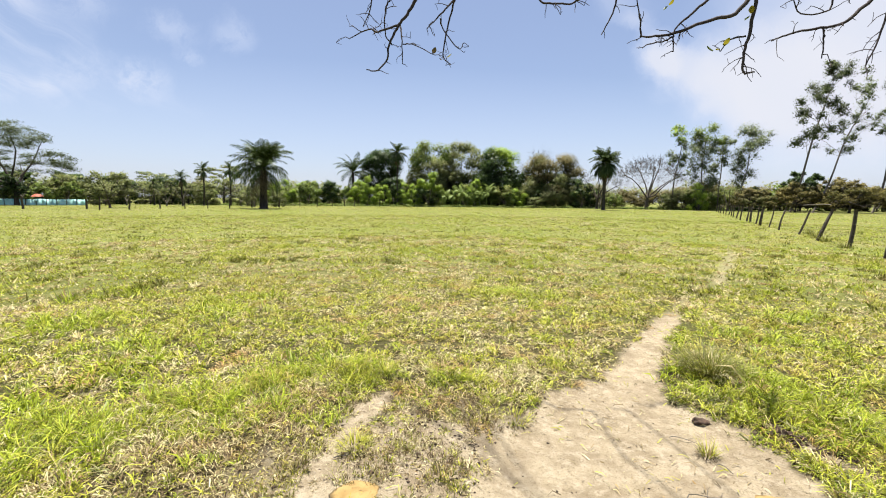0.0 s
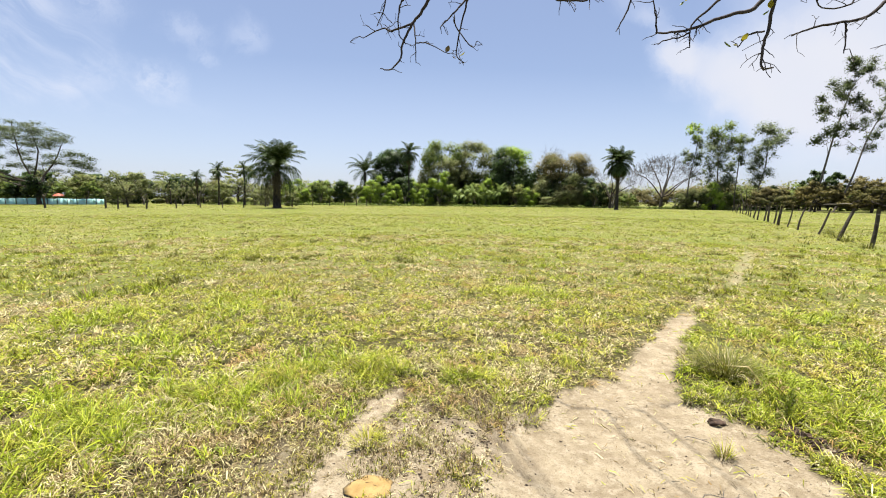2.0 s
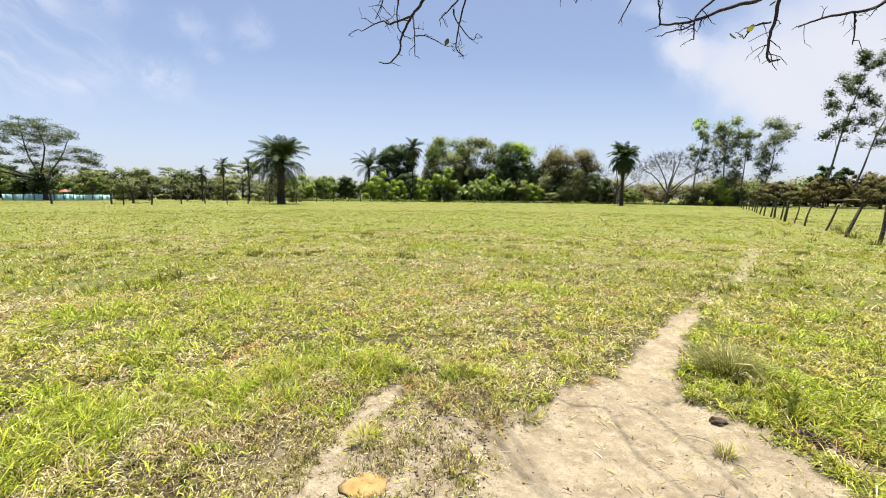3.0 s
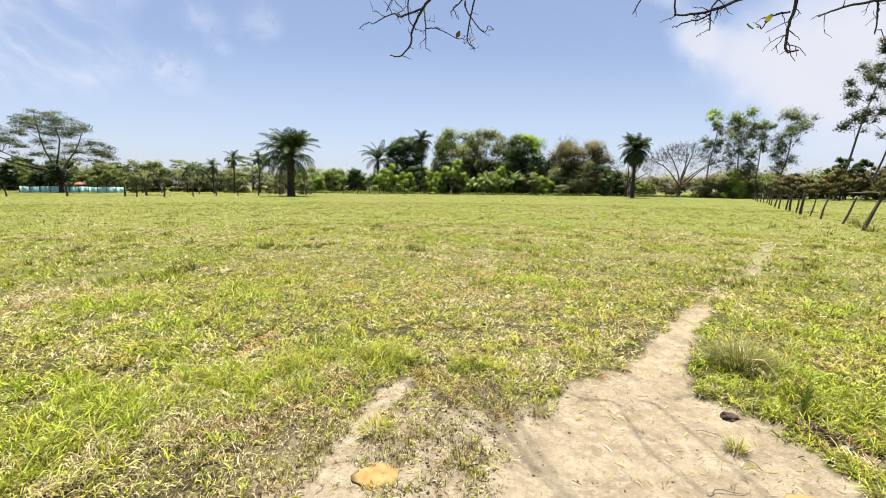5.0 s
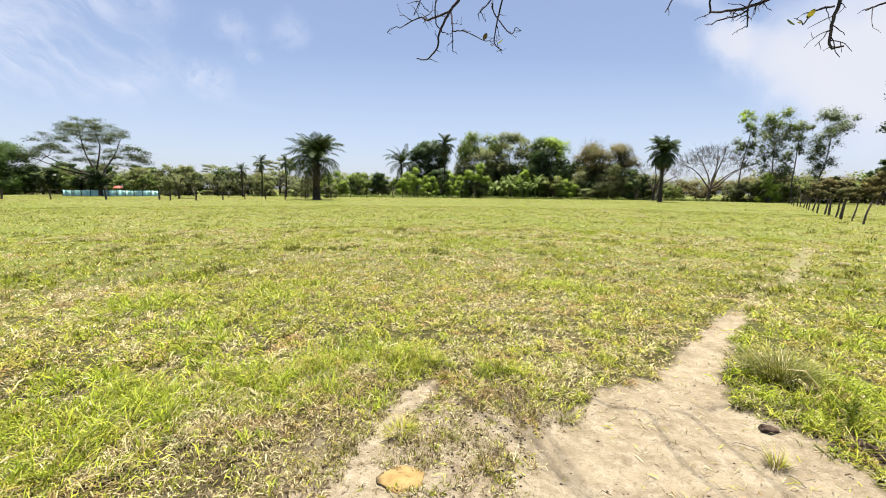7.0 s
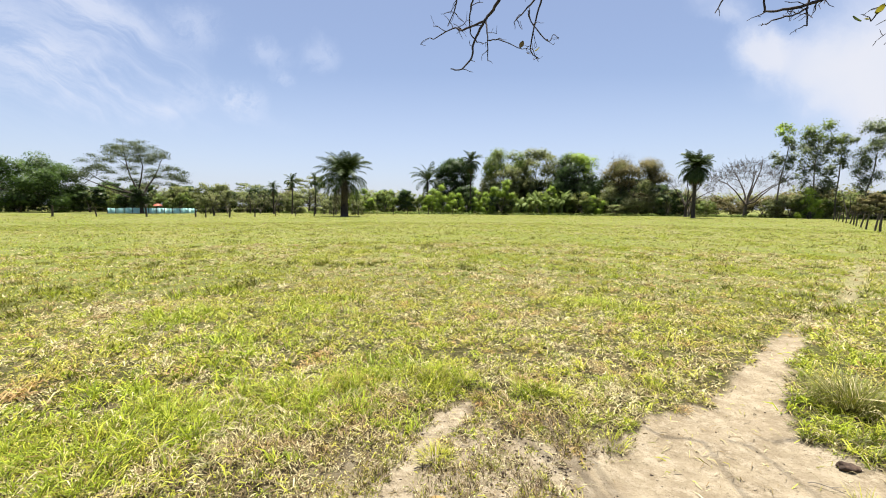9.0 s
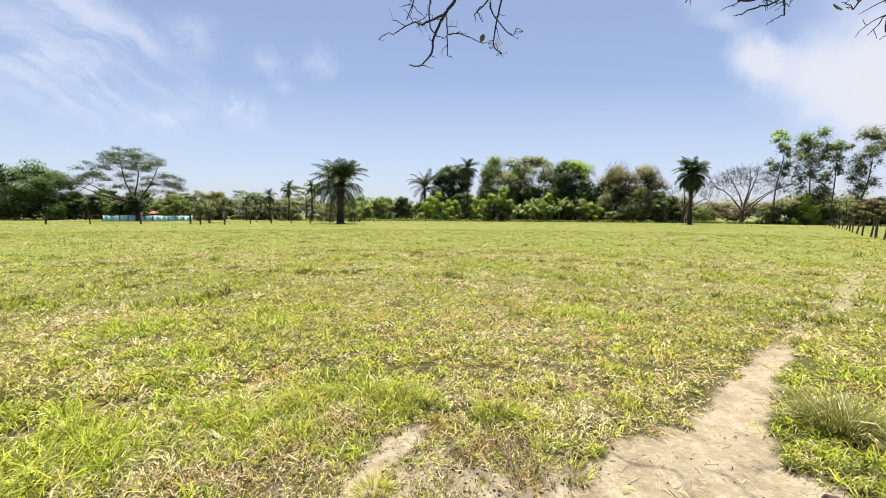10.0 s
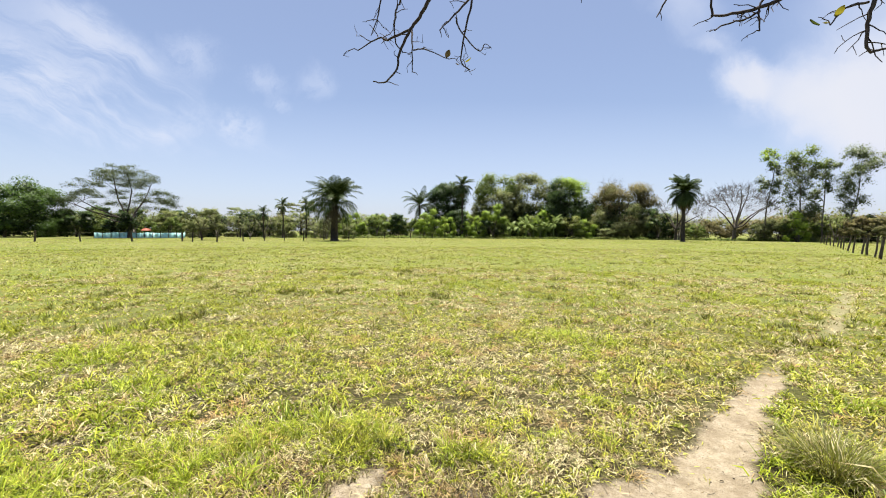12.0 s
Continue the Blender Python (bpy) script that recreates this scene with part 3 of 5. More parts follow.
def tussock(name, loc, n, length, spread, mat, label, seed, width=0.004, splay=1.1):
    """A clump of long arching blades."""
    rng = np.random.default_rng(seed)
    r = spread * np.sqrt(rng.uniform(0, 1, n))
    a = rng.uniform(0, 2 * np.pi, n)
    k, rows = 6, []
    out = a + rng.normal(0, 0.5, n)
    L = length * rng.uniform(0.5, 1.15, n)
    ln0 = rng.uniform(0.05, 0.5, n) + 0.5 * r / spread
    p = np.stack((r * np.cos(a), r * np.sin(a), np.full(n, -0.01)), 1)
    side = np.stack((-np.sin(out), np.cos(out), np.zeros(n)), 1) * (width * rng.uniform(0.6, 1.4, n))[:, None] * 0.5
    for i in range(k):
        rows.append((p - side * (1 - i / k), p + side * (1 - i / k)))
        th = ln0 + splay * (i / (k - 1)) ** 1.5
        p = p + np.stack((np.cos(out) * np.sin(th), np.sin(out) * np.sin(th), np.cos(th)), 1) * (L / (k - 1))[:, None]
    V = np.stack([q for row in rows for q in row], 1)
    o = np.arange(n)[:, None] * (2 * k)
    lp = np.concatenate([o + np.array([[2 * i, 2 * i + 1, 2 * i + 3, 2 * i + 2]]) for i in range(k - 1)], 1).ravel()
    me = fast_mesh(name, V.reshape(-1, 3), lp, np.full(n * (k - 1), 4))
    me.materials.append(mat)
    ob = tagged(new(name, me), label, "grass tuft")
    ob.location = (loc[0], loc[1], float(height(np.array([loc[0]]), np.array([loc[1]]))[0]))
    return ob


tussock("grass_tussock", (2.36, 3.60), 130, 0.38, 0.16, GRASS_GREY, "large spiky grey-green grass tussock beside the path", 3, 0.0055, 1.25)
tussock("grass_tussock", (2.36, 3.56), 620, 0.33, 0.17, GRASS_WEED, "dark green blades in the heart of a tussock", 15, 0.0055, 1.1)
tussock("grass_tussock", (2.40, 3.54), 160, 0.26, 0.17, GRASS_DRY, "dry straw in the heart of a grass tussock", 13, 0.005, 1.3)
tussock("grass_tussock", (2.50, 3.44), 620, 0.15, 0.34, GRASS_LUSH, "fresh green fringe of a grass tussock", 4, 0.0065, 1.2)
tussock("grass_tuft", (1.64, 2.42), 90, 0.125, 0.03, GRASS_GREEN, "small green grass tuft standing alone on the dirt path", 5, 0.0042, 0.35)
tussock("grass_tuft", (1.64, 2.41), 90, 0.08, 0.055, GRASS_DEAD, "dead brown blades round a small grass tuft", 25, 0.004, 0.9)
tussock("grass_tuft", (-0.52, 2.42), 150, 0.12, 0.07, GRASS_GREEN, "small dull grass tuft on bare earth", 6, 0.005, 1.2)
tussock("grass_tuft", (-0.62, 3.36), 160, 0.14, 0.09, GRASS_GREEN, "green grass tuft at the edge of bare earth", 8, 0.0055, 0.9)
tussock("grass_tuft", (0.52, 2.80), 110, 0.09, 0.10, GRASS_GREEN, "low green grass tuft at the path's edge", 9, 0.005, 1.1)


def worn_tufts():
    """Grazed-down small tufts, brown and green, scattered over the half-bare ground by the path."""
    rng = np.random.default_rng(91)
    n = 3000
    cx, cy = rng.uniform(-1.7, 0.75, n), rng.uniform(1.55, 3.25, n)
    want = np.clip(1.55 - np.hypot((cx + 0.35) / 1.15, (cy - 2.35) / 0.80), 0, 1) * np.clip((fbm(cx * 6, cy * 6, 14, 3) - 0.45) * 9, 0.03, 1)
    want = want * np.clip(-strip(cx, cy, WAY) / 0.18 + 0.55, 0.02, 1) * np.clip(-strip(cx, cy, SCAR) / 0.08 + 0.7, 0.10, 1)
    want = want * np.clip((cy - 1.6) / 0.5, 0.3, 1)
    keep = (rng.uniform(0, 1, n) < want) & (np.hypot(cx + 0.41, cy - 2.03) > 0.10)
    cx, cy = cx[keep], cy[keep]
    m = len(cx)
    size = rng.uniform(0.6, 1.4, m)
    pick = np.repeat(np.arange(m), rng.integers(12, 30, m))
    n = len(pick)
    a = rng.uniform(0, 2 * np.pi, n)
    off = 0.040 * np.sqrt(rng.uniform(0, 1, n)) * size[pick]
    x, y = cx[pick] + off * np.cos(a), cy[pick] + off * np.sin(a)
    L = 0.038 * size[pick] * rng.uniform(0.5, 1.5, n)
    tint = rng.uniform(0, 1, m)[pick] * 0.55 + rng.uniform(0, 1, n) * 0.45
    for lo, hi, mat, nm, lab in ((0, 0.40, GRASS_DEAD, "dead_grass", "dead brown grass tufts on half-bare earth"), (0.40, 0.58, GRASS_DRY, "dry_grass", "dry straw tufts on half-bare earth"),
                                 (0.58, 0.72, GRASS_WEED, "weedy_grass", "dull olive tufts on half-bare earth"), (0.72, 1.01, GRASS_GREEN, "green_grass", "short green tufts on half-bare earth")):
        sel = (tint >= lo) & (tint < hi)
        k = int(sel.sum())
        blades(nm, x[sel], y[sel], a[sel] + rng.normal(0, 0.6, k), L[sel], rng.uniform(0.003, 0.0058, k), rng.uniform(0.3, 1.35, k), rng, True, mat, lab)


worn_tufts()


# ---------------------------------------------------------------- stones, clods and twigs on the earth
def stone(name, loc, size, mat, label, category, seed, rough=0.18, sink=0.3):
    bm = bmesh.new()
    bmesh.ops.create_icosphere(bm, subdivisions=3 if max(size) > 0.05 else 2, radius=1.0)
    off = Vector((seed * 3.7, seed * 1.3, 0))
    for v in bm.verts:
        k = 1 + rough * noise.fractal(v.co * 1.7 + off, 1.0, 2.0, 4)
        v.co = Vector((v.co.x * k * size[0], v.co.y * k * size[1], v.co.z * k * size[2]))
    me = bpy.data.meshes.new(name)
    bm.to_mesh(me)
    bm.free()
    if max(size) > 0.05:
        me.shade_smooth()
    me.materials.append(mat)
    ob = tagged(new(name, me), label, category)
    ob.location = (loc[0], loc[1], float(height(np.array([loc[0]]), np.array([loc[1]]))[0]) + size[2] * (1 - 2 * sink))
    return ob


stone("stone", (-0.43, 2.02), (0.118, 0.100, 0.014), STONE_OCHRE, "flat ochre-yellow stone set in bare earth", "stone", 1, 0.34, 0.42)
stone("stone", (1.72, 1.98), (0.10, 0.07, 0.013), STONE_OCHRE, "ochre stone sunk in the dirt path", "stone", 2, 0.45, 0.44)
stone("clod", (1.82, 2.79), (0.055, 0.040, 0.022), CLOD_DARK, "dark brown clod of earth on the path", "clod", 3, 0.4, 0.2)
for i in range(48):
    q = random.Random(40 + i)
    along = q.uniform(0, 1)
    cx, cy, cs = 2.21 + 0.14 * along + q.gauss(0, 0.065), 2.72 - 0.44 * along + q.gauss(0, 0.055), 0.009 + 0.024 * q.uniform(0, 1) ** 2
    tagged(stone("clod", (cx, cy), (cs, cs * q.uniform(0.6, 1), cs * q.uniform(0.5, 0.9)), CLOD_DARK, "dark crumbled clod at the grass edge", "clod", 10 + i, 0.9, 0.2), group="clods at the grass edge")


def crumbs(name, mat, label, seed, n, least, most, s0, s1, power):
    """Loose crumbs of earth, where the ground is bare to a degree between least and most."""
    rng = np.random.default_rng(seed)
    x, y = rng.uniform(-1.4, 2.8, n), rng.uniform(1.5, 6.0, n)
    b = bareness(x, y)
    keep = (b > least) & (b <= most)
    x, y = x[keep], y[keep]
    n = len(x)
    s = s0 + s1 * rng.uniform(0, 1, n) ** power
    octa = np.array([(1, 0, 0), (0, 1, 0), (-1, 0, 0), (0, -1, 0), (0, 0, 0.45), (0, 0, -0.45)])
    v = octa[None] * s[:, None, None] * rng.uniform(0.45, 1.4, (n, 6, 1)) * rng.uniform(0.5, 1.3, (n, 1, 3))
    v = v + np.stack((x, y, height(x, y) + s * 0.3), 1)[:, None]
    f = np.array([(0, 1, 4), (1, 2, 4), (2, 3, 4), (3, 0, 4), (1, 0, 5), (2, 1, 5), (3, 2, 5), (0, 3, 5)])
    me = fast_mesh(name, v.reshape(-1, 3), (np.arange(n)[:, None, None] * 6 + f[None]).ravel(), np.full(n * 8, 3))
    me.materials.append(mat)
    tagged(new(name, me), label, "soil", kind="stuff")


crumbs("earth_crumbs", CLOD_PALE, "loose crumbs of dry earth on the path", 77, 7000, 0.5, 1.0, 0.0015, 0.0075, 5)
crumbs("dark_crumbs", CLOD_DARK, "dark crumbled soil along the path's grass edge", 79, 16000, 0.15, 0.85, 0.003, 0.012, 3)
crumbs("dark_specks", CLOD_DARK, "dark specks of soil strewn on the path", 80, 900, 0.85, 1.0, 0.003, 0.008, 4)


def straw_bits():
    """Broken straws and dead leaves strewn over the trodden earth."""
    rng = np.random.default_rng(78)
    n = 2300
    x, y = rng.uniform(-1.3, 2.6, n), rng.uniform(1.5, 4.6, n)
    b = bareness(x, y)
    edge = np.clip(strip(x, y, WAY) / 0.45, 0, 1)
    keep = (b > 0.15) & (rng.uniform(0, 1, n) > edge * 0.86)
    x, y = x[keep], y[keep]
    n = len(x)
    blades("straw_litter", x, y, rng.uniform(0, 6.28, n), rng.uniform(0.015, 0.048, n), rng.uniform(0.0015, 0.0034, n), rng.uniform(2.1, 2.4, n), rng, True, GRASS_DRY,
           "broken dry straws strewn on bare earth")
    n = 5200
    x, y = rng.uniform(-1.3, 2.7, n), rng.uniform(1.5, 4.4, n)
    keep = (bareness(x, y) > 0.4) & (rng.uniform(0, 1, n) < 0.25 + 0.75 * fbm(x * 3, y * 3, 15))
    x, y = x[keep], y[keep]
    n = len(x)
    blades("leaf_litter", x, y, rng.uniform(0, 6.28, n), rng.uniform(0.006, 0.024, n), rng.uniform(0.003, 0.007, n), rng.uniform(2.0, 2.4, n), rng, True, GRASS_DEAD,
           "dark crumbled leaf bits strewn on bare earth")


straw_bits()


def ground_twig(x, y, ln, turn, seed):
    rng = np.random.default_rng(seed)
    t = Tubes()
    a = np.array((0, 0, 0.006))
    p = bend(a, a + np.array((math.cos(turn), math.sin(turn), 0.01)) * ln, rng, 0.05, 0.12, 7)
    t.add(p, (0.0032, 0.0012), 5)
    q = p[3]
    t.add(bend(q, q + np.array((math.cos(turn + 0.7), math.sin(turn + 0.7), 0.02)) * ln * 0.4, rng, 0, 0.1, 4), (0.002, 0.0008), 4)
    me = t.mesh("fallen_twig")
    me.materials.append(BARK_PALE)
    ob = tagged(new("fallen_twig", me), "thin dry fallen twig on the dirt path", "twig", "fallen twigs")
    ob.location = (x, y, float(height(np.array([x]), np.array([y]))[0]) + 0.004)


for tx, ty, tl, tt, ts in ((1.50, 2.60, 0.18, -0.6, 1), (1.28, 2.02, 0.22, 0.2, 2), (1.66, 2.22, 0.10, 2.0, 4), (-0.62, 2.30, 0.12, 0.4, 5)):
    ground_twig(tx, ty, tl, tt, ts)


# ---------------------------------------------------------------- trees
def leaf_cloud(name, centres, radii, count, size, rng, mat, droop=0.3, shell=0.55, core=0.0):
    """count leaves in flattened clumps. Each leaf is a folded four-cornered blade; a share, core, are large sprays that close the middle of a clump."""
    c = np.asarray(centres, float)
    r = np.asarray(radii, float)
    vol = (r.prod(axis=1)) ** 0.66
    pick = rng.choice(len(c), count, p=vol / vol.sum())
    u = rng.normal(0, 1, (count, 3))
    u /= np.linalg.norm(u, axis=1)[:, None]
    u[:, 2] = np.where(u[:, 2] < -0.55, -u[:, 2], u[:, 2])
    k = rng.uniform(shell, 1.0, count) * rng.uniform(0.85, 1.12, count)
    p = c[pick] + r[pick] * u * k[:, None]
    s = size * rng.uniform(0.55, 1.4, count)
    inner = rng.uniform(0, 1, count) < core
    s = np.where(inner, s * 1.8, s)
    p = np.where(inner[:, None], c[pick] + r[pick] * u * rng.uniform(0.25, 0.72, count)[:, None], p)
    ax = rng.normal(0, 1, (count, 3))
    ax[:, 2] = ax[:, 2] * 0.5 - droop
    ax /= np.linalg.norm(ax, axis=1)[:, None]
    nr = u * 1.2 + rng.normal(0, 0.45, (count, 3)) + np.array((0, 0, 0.4))
    sd = np.cross(ax, nr)
    sd /= np.linalg.norm(sd, axis=1)[:, None] + 1e-9
    up = np.cross(sd, ax)
    h = s[:, None]
    v = np.stack((p - ax * h * 0.5, p + sd * h * 0.30 + up * h * 0.08, p + ax * h * 0.5, p - sd * h * 0.30 + up * h * 0.08), 1)
    me = quads(name, v)
    mid = c.mean(axis=0) * np.array((1, 1, 0.8))
    whole = (p - mid) / (np.abs(c - mid).max(axis=0) + r.max(axis=0))
    out = u * 0.75 + whole * 0.7 + rng.normal(0, 0.22, (count, 3)) + np.array((0, 0, 0.10))
    out /= np.linalg.norm(out, axis=1)[:, None] + 1e-9
    me.attributes.new("outward", "FLOAT_VECTOR", "POINT").data.foreach_set("vector", np.repeat(out, 4, axis=0).astype(np.float32).ravel())
    me.materials.append(mat)
    return me


def skeleton_to(centres, base, fork, r0, rng, mains=4, sides=5, sag=0.10, trunk_wob=0.03, k=6):
    """Trunk and limbs that reach every clump."""
    t = Tubes()
    trunk = bend(base, fork, rng, 0, trunk_wob, 7)
    t.add(trunk, (r0 * 1.45, r0 * 1.05, r0 * 0.95, r0 * 0.8), 9)
    have_p, have_r = [np.array(fork)], [r0 * 0.75]
    c = np.asarray(centres, float)
    far = np.linalg.norm(c - np.array(fork), axis=1)
    order = np.argsort(far)[::-1]
    first, rest = [], []
    for i in order:
        if len(first) < mains and all(np.linalg.norm(c[i, :2] - c[j, :2]) > 0.5 * far.max() for j in first):
            first.append(i)
        else:
            rest.append(i)
    for i in first + rest[::-1]:
        P = np.array(have_p)
        d = np.linalg.norm(P - c[i], axis=1) + 0.5 * np.maximum(0, P[:, 2] - c[i, 2])
        j = 0 if i in first else int(np.argmin(d))
        ra = min(have_r[j] * 0.72, 0.03 + 0.03 * np.linalg.norm(P[j] - c[i]))
        if i in first:
            ra = r0 * 0.55
        w = bend(P[j], c[i], rng, sag, 0.07, k)
        t.add(w, (ra, ra * 0.22), sides)
        for q, s in zip(w[2:], np.linspace(0.35, 1, k - 2)):
            have_p.append(q)
            have_r.append(ra * (1 - 0.78 * s))
    return t


def dome_clumps(rng, n, h0, h1, half_w, size, power=1.0, flat=0.92):
    """Clump centres over an uneven dome between the heights h0 and h1."""
    a = rng.uniform(0, 2 * np.pi, n)
    s = rng.uniform(0.0, 1, n)
    z = h0 + (h1 - h0) * s
    e = np.sqrt(np.clip(1 - (np.abs(s - 0.35) / 0.72) ** 2, 0.05, 1)) ** power
    rr = half_w * e * np.sqrt(rng.uniform(0.25, 1, n))
    c = np.stack((rr * np.cos(a), rr * np.sin(a), z), 1)
    k = size * rng.uniform(0.65, 1.35, n)
    return c, np.stack((k, k, k * flat), 1)


def crown_tree(name, label, loc, H, Wd, leaf_mat, seed, n=46, leaves=7000, leaf=0.30, low=0.14, bark=None, clump=None, fork=0.25, category="tree", group="", mains=4, second=None, shell=0.5):
    rng = np.random.default_rng(seed)
    leaves = int(leaves * (0.86 if category == "shrub" else 1.45))
    ob = thing(name, loc, label, category, group)
    cs = clump or Wd * 0.092
    c, r = dome_clumps(rng, n, H * low, H - cs * 0.6, Wd * 0.5 - cs * 0.6, cs)
    fk = (rng.normal(0, 0.02) * Wd, rng.normal(0, 0.02) * Wd, H * fork)
    part("trunk", skeleton_to(c, (0, 0, -0.15), fk, 0.014 * H + 0.05, rng, mains, 4 if category == "shrub" else 5, k=4 if category == "shrub" else 6).mesh("trunk"), bark or BARK, ob)
    # second leaf colour for the upper clumps; LEAF_BRIGHT here paints sunlight in
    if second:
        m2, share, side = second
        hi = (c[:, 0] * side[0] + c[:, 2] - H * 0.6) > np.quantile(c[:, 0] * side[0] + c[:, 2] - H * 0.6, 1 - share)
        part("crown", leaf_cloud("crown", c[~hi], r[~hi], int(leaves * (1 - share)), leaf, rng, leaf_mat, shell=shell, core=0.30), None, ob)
        part("crown", leaf_cloud("crown", c[hi], r[hi], int(leaves * share), leaf, rng, m2, shell=shell, core=0.30), None, ob, "upper foliage in a second leaf colour, bright tones painted as sunlight")
    else:
        part("crown", leaf_cloud("crown", c, r, leaves, leaf, rng, leaf_mat, shell=shell, core=0.30), None, ob)
    return ob


def umbrella_tree(name, label, loc, H, Wd, leaf_mat, seed, leaves=9000, leaf=0.24, n=60, fork=0.22, lowest=0.58, sag=-0.02, shift=0.0, flat=0.36, core=0.0):
    """A short trunk, long rising limbs and flat layers of fine foliage."""
    rng = np.random.default_rng(seed)
    ob = thing(name, loc, label, "tree")
    a = rng.uniform(0, 2 * np.pi, n)
    q = np.sqrt(rng.uniform(0.02, 1, n))
    z = H * (0.96 - (0.96 - lowest) * q ** 2.0) - rng.uniform(0, 0.20, n) * H + rng.normal(0, 0.025, n) * H
    c = np.stack((shift + q * Wd * 0.46 * np.cos(a), q * Wd * 0.46 * np.sin(a), z), 1)
    k = Wd * 0.066 * rng.uniform(0.6, 1.6, n)
    r = np.stack((k, k, k * flat), 1)
    part("trunk", skeleton_to(c, (0, 0, -0.2), (0.1, 0, H * fork), 0.017 * H + 0.08, rng, 16, 5, sag).mesh("trunk"), BARK, ob)
    part("crown", leaf_cloud("crown", c, r, leaves, leaf, rng, leaf_mat, 0.1, 0.2, core), None, ob)
    return ob


def column_tree(name, label, loc, H, Wd, leaf_mat, seed, lean=(0, 0), groups=9, leaves=3600, leaf=0.26, start=0.35, bark=None, top_mat=None, dense=2.0, tuft=1.0):
    """A tall slender tree with loose separate clumps along its stem."""
    rng = np.random.default_rng(seed)
    leaves = int(leaves * dense)
    ob = thing(name, loc, label, "tree", "slender trees along the field")
    top = np.array((lean[0], lean[1], H * 0.97))
    stem = bend((0, 0, -0.15), top, rng, 0, 0.03, 14)
    t = Tubes()
    r0 = 0.0045 * H + 0.04
    t.add(stem, (r0 * 1.3, r0, r0 * 0.7, 0.02), 8)
    C, R = [], []
    for g in range(groups):
        s = start + (1 - start) * (g + rng.uniform(0.1, 0.9)) / groups
        i = min(int(s * 13), 12)
        p = stem[i]
        a = rng.uniform(0, 2 * np.pi)
        reach = Wd * 0.5 * rng.uniform(0.35, 1.0) * (1.15 - 0.55 * s)
        e = p + np.array((math.cos(a) * reach, math.sin(a) * reach, reach * rng.uniform(0.5, 1.2)))
        w = bend(p, e, rng, 0.05, 0.06, 6)
        t.add(w, (r0 * 0.42 * (1.2 - s), 0.012), 5)
        for _ in range(3):
            cc = w[rng.integers(3, 6)] + rng.normal(0, 0.24, 3) * Wd * 0.35
            k = Wd * tuft * rng.uniform(0.09, 0.19)
            t.add(bend(w[3], cc, rng, 0.04, 0.05, 4), (0.03, 0.008), 4)
            C.append(cc)
            R.append((k, k, k * 1.1))
    for _ in range(3):
        k = Wd * tuft * rng.uniform(0.10, 0.16)
        C.append(top + rng.normal(0, 0.10, 3) * Wd)
        R.append((k, k, k))
    part("trunk", t.mesh("trunk"), bark or BARK_PALE, ob)
    C, R = np.array(C), np.array(R)
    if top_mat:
        # clumps near the top take a greener leaf colour that paints sunlight in
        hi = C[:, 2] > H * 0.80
        part("crown", leaf_cloud("crown", C[hi], R[hi], int(leaves * 0.3), leaf, rng, top_mat, 0.6, 0.1, 0.10), None, ob, "top foliage in greener leaves, sunlight painted into the colour")
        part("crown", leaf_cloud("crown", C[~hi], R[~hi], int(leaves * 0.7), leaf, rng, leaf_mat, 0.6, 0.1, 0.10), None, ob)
    else:
        part("crown", leaf_cloud("crown", C, R, leaves, leaf, rng, leaf_mat, 0.6, 0.1, 0.10), None, ob)
    return ob


def bare_tree(name, label, loc, H, Wd, seed, bark, fork=0.28, tips=150):
    """A leafless spreading tree that ends in fine twigs."""
    rng = np.random.default_rng(seed)
    ob = thing(name, loc, label, "tree")
    a = rng.uniform(0, 2 * np.pi, tips)
    q = np.sqrt(rng.uniform(0.0, 1, tips))
    z = H * (0.98 - 0.36 * q ** 2.5) - rng.uniform(0, 0.22, tips) * H
    c = np.stack((q * Wd * 0.5 * np.cos(a), q * Wd * 0.5 * np.sin(a), z), 1)
    t = skeleton_to(c, (0, 0, -0.15), (0.1, 0, H * fork), 0.022 * H + 0.07, rng, 6, 5, 0.05)
    for p in c:
        for _ in range(5):
            d = rng.normal(0, 0.5, 3) + np.array((p[0] / Wd, p[1] / Wd, 0.5))
            t.add(bend(p, p + d * 0.085 * H, rng, 0, 0.1, 4), (0.019, 0.008), 3)
    part("trunk", t.mesh("trunk"), bark, ob)
    return ob


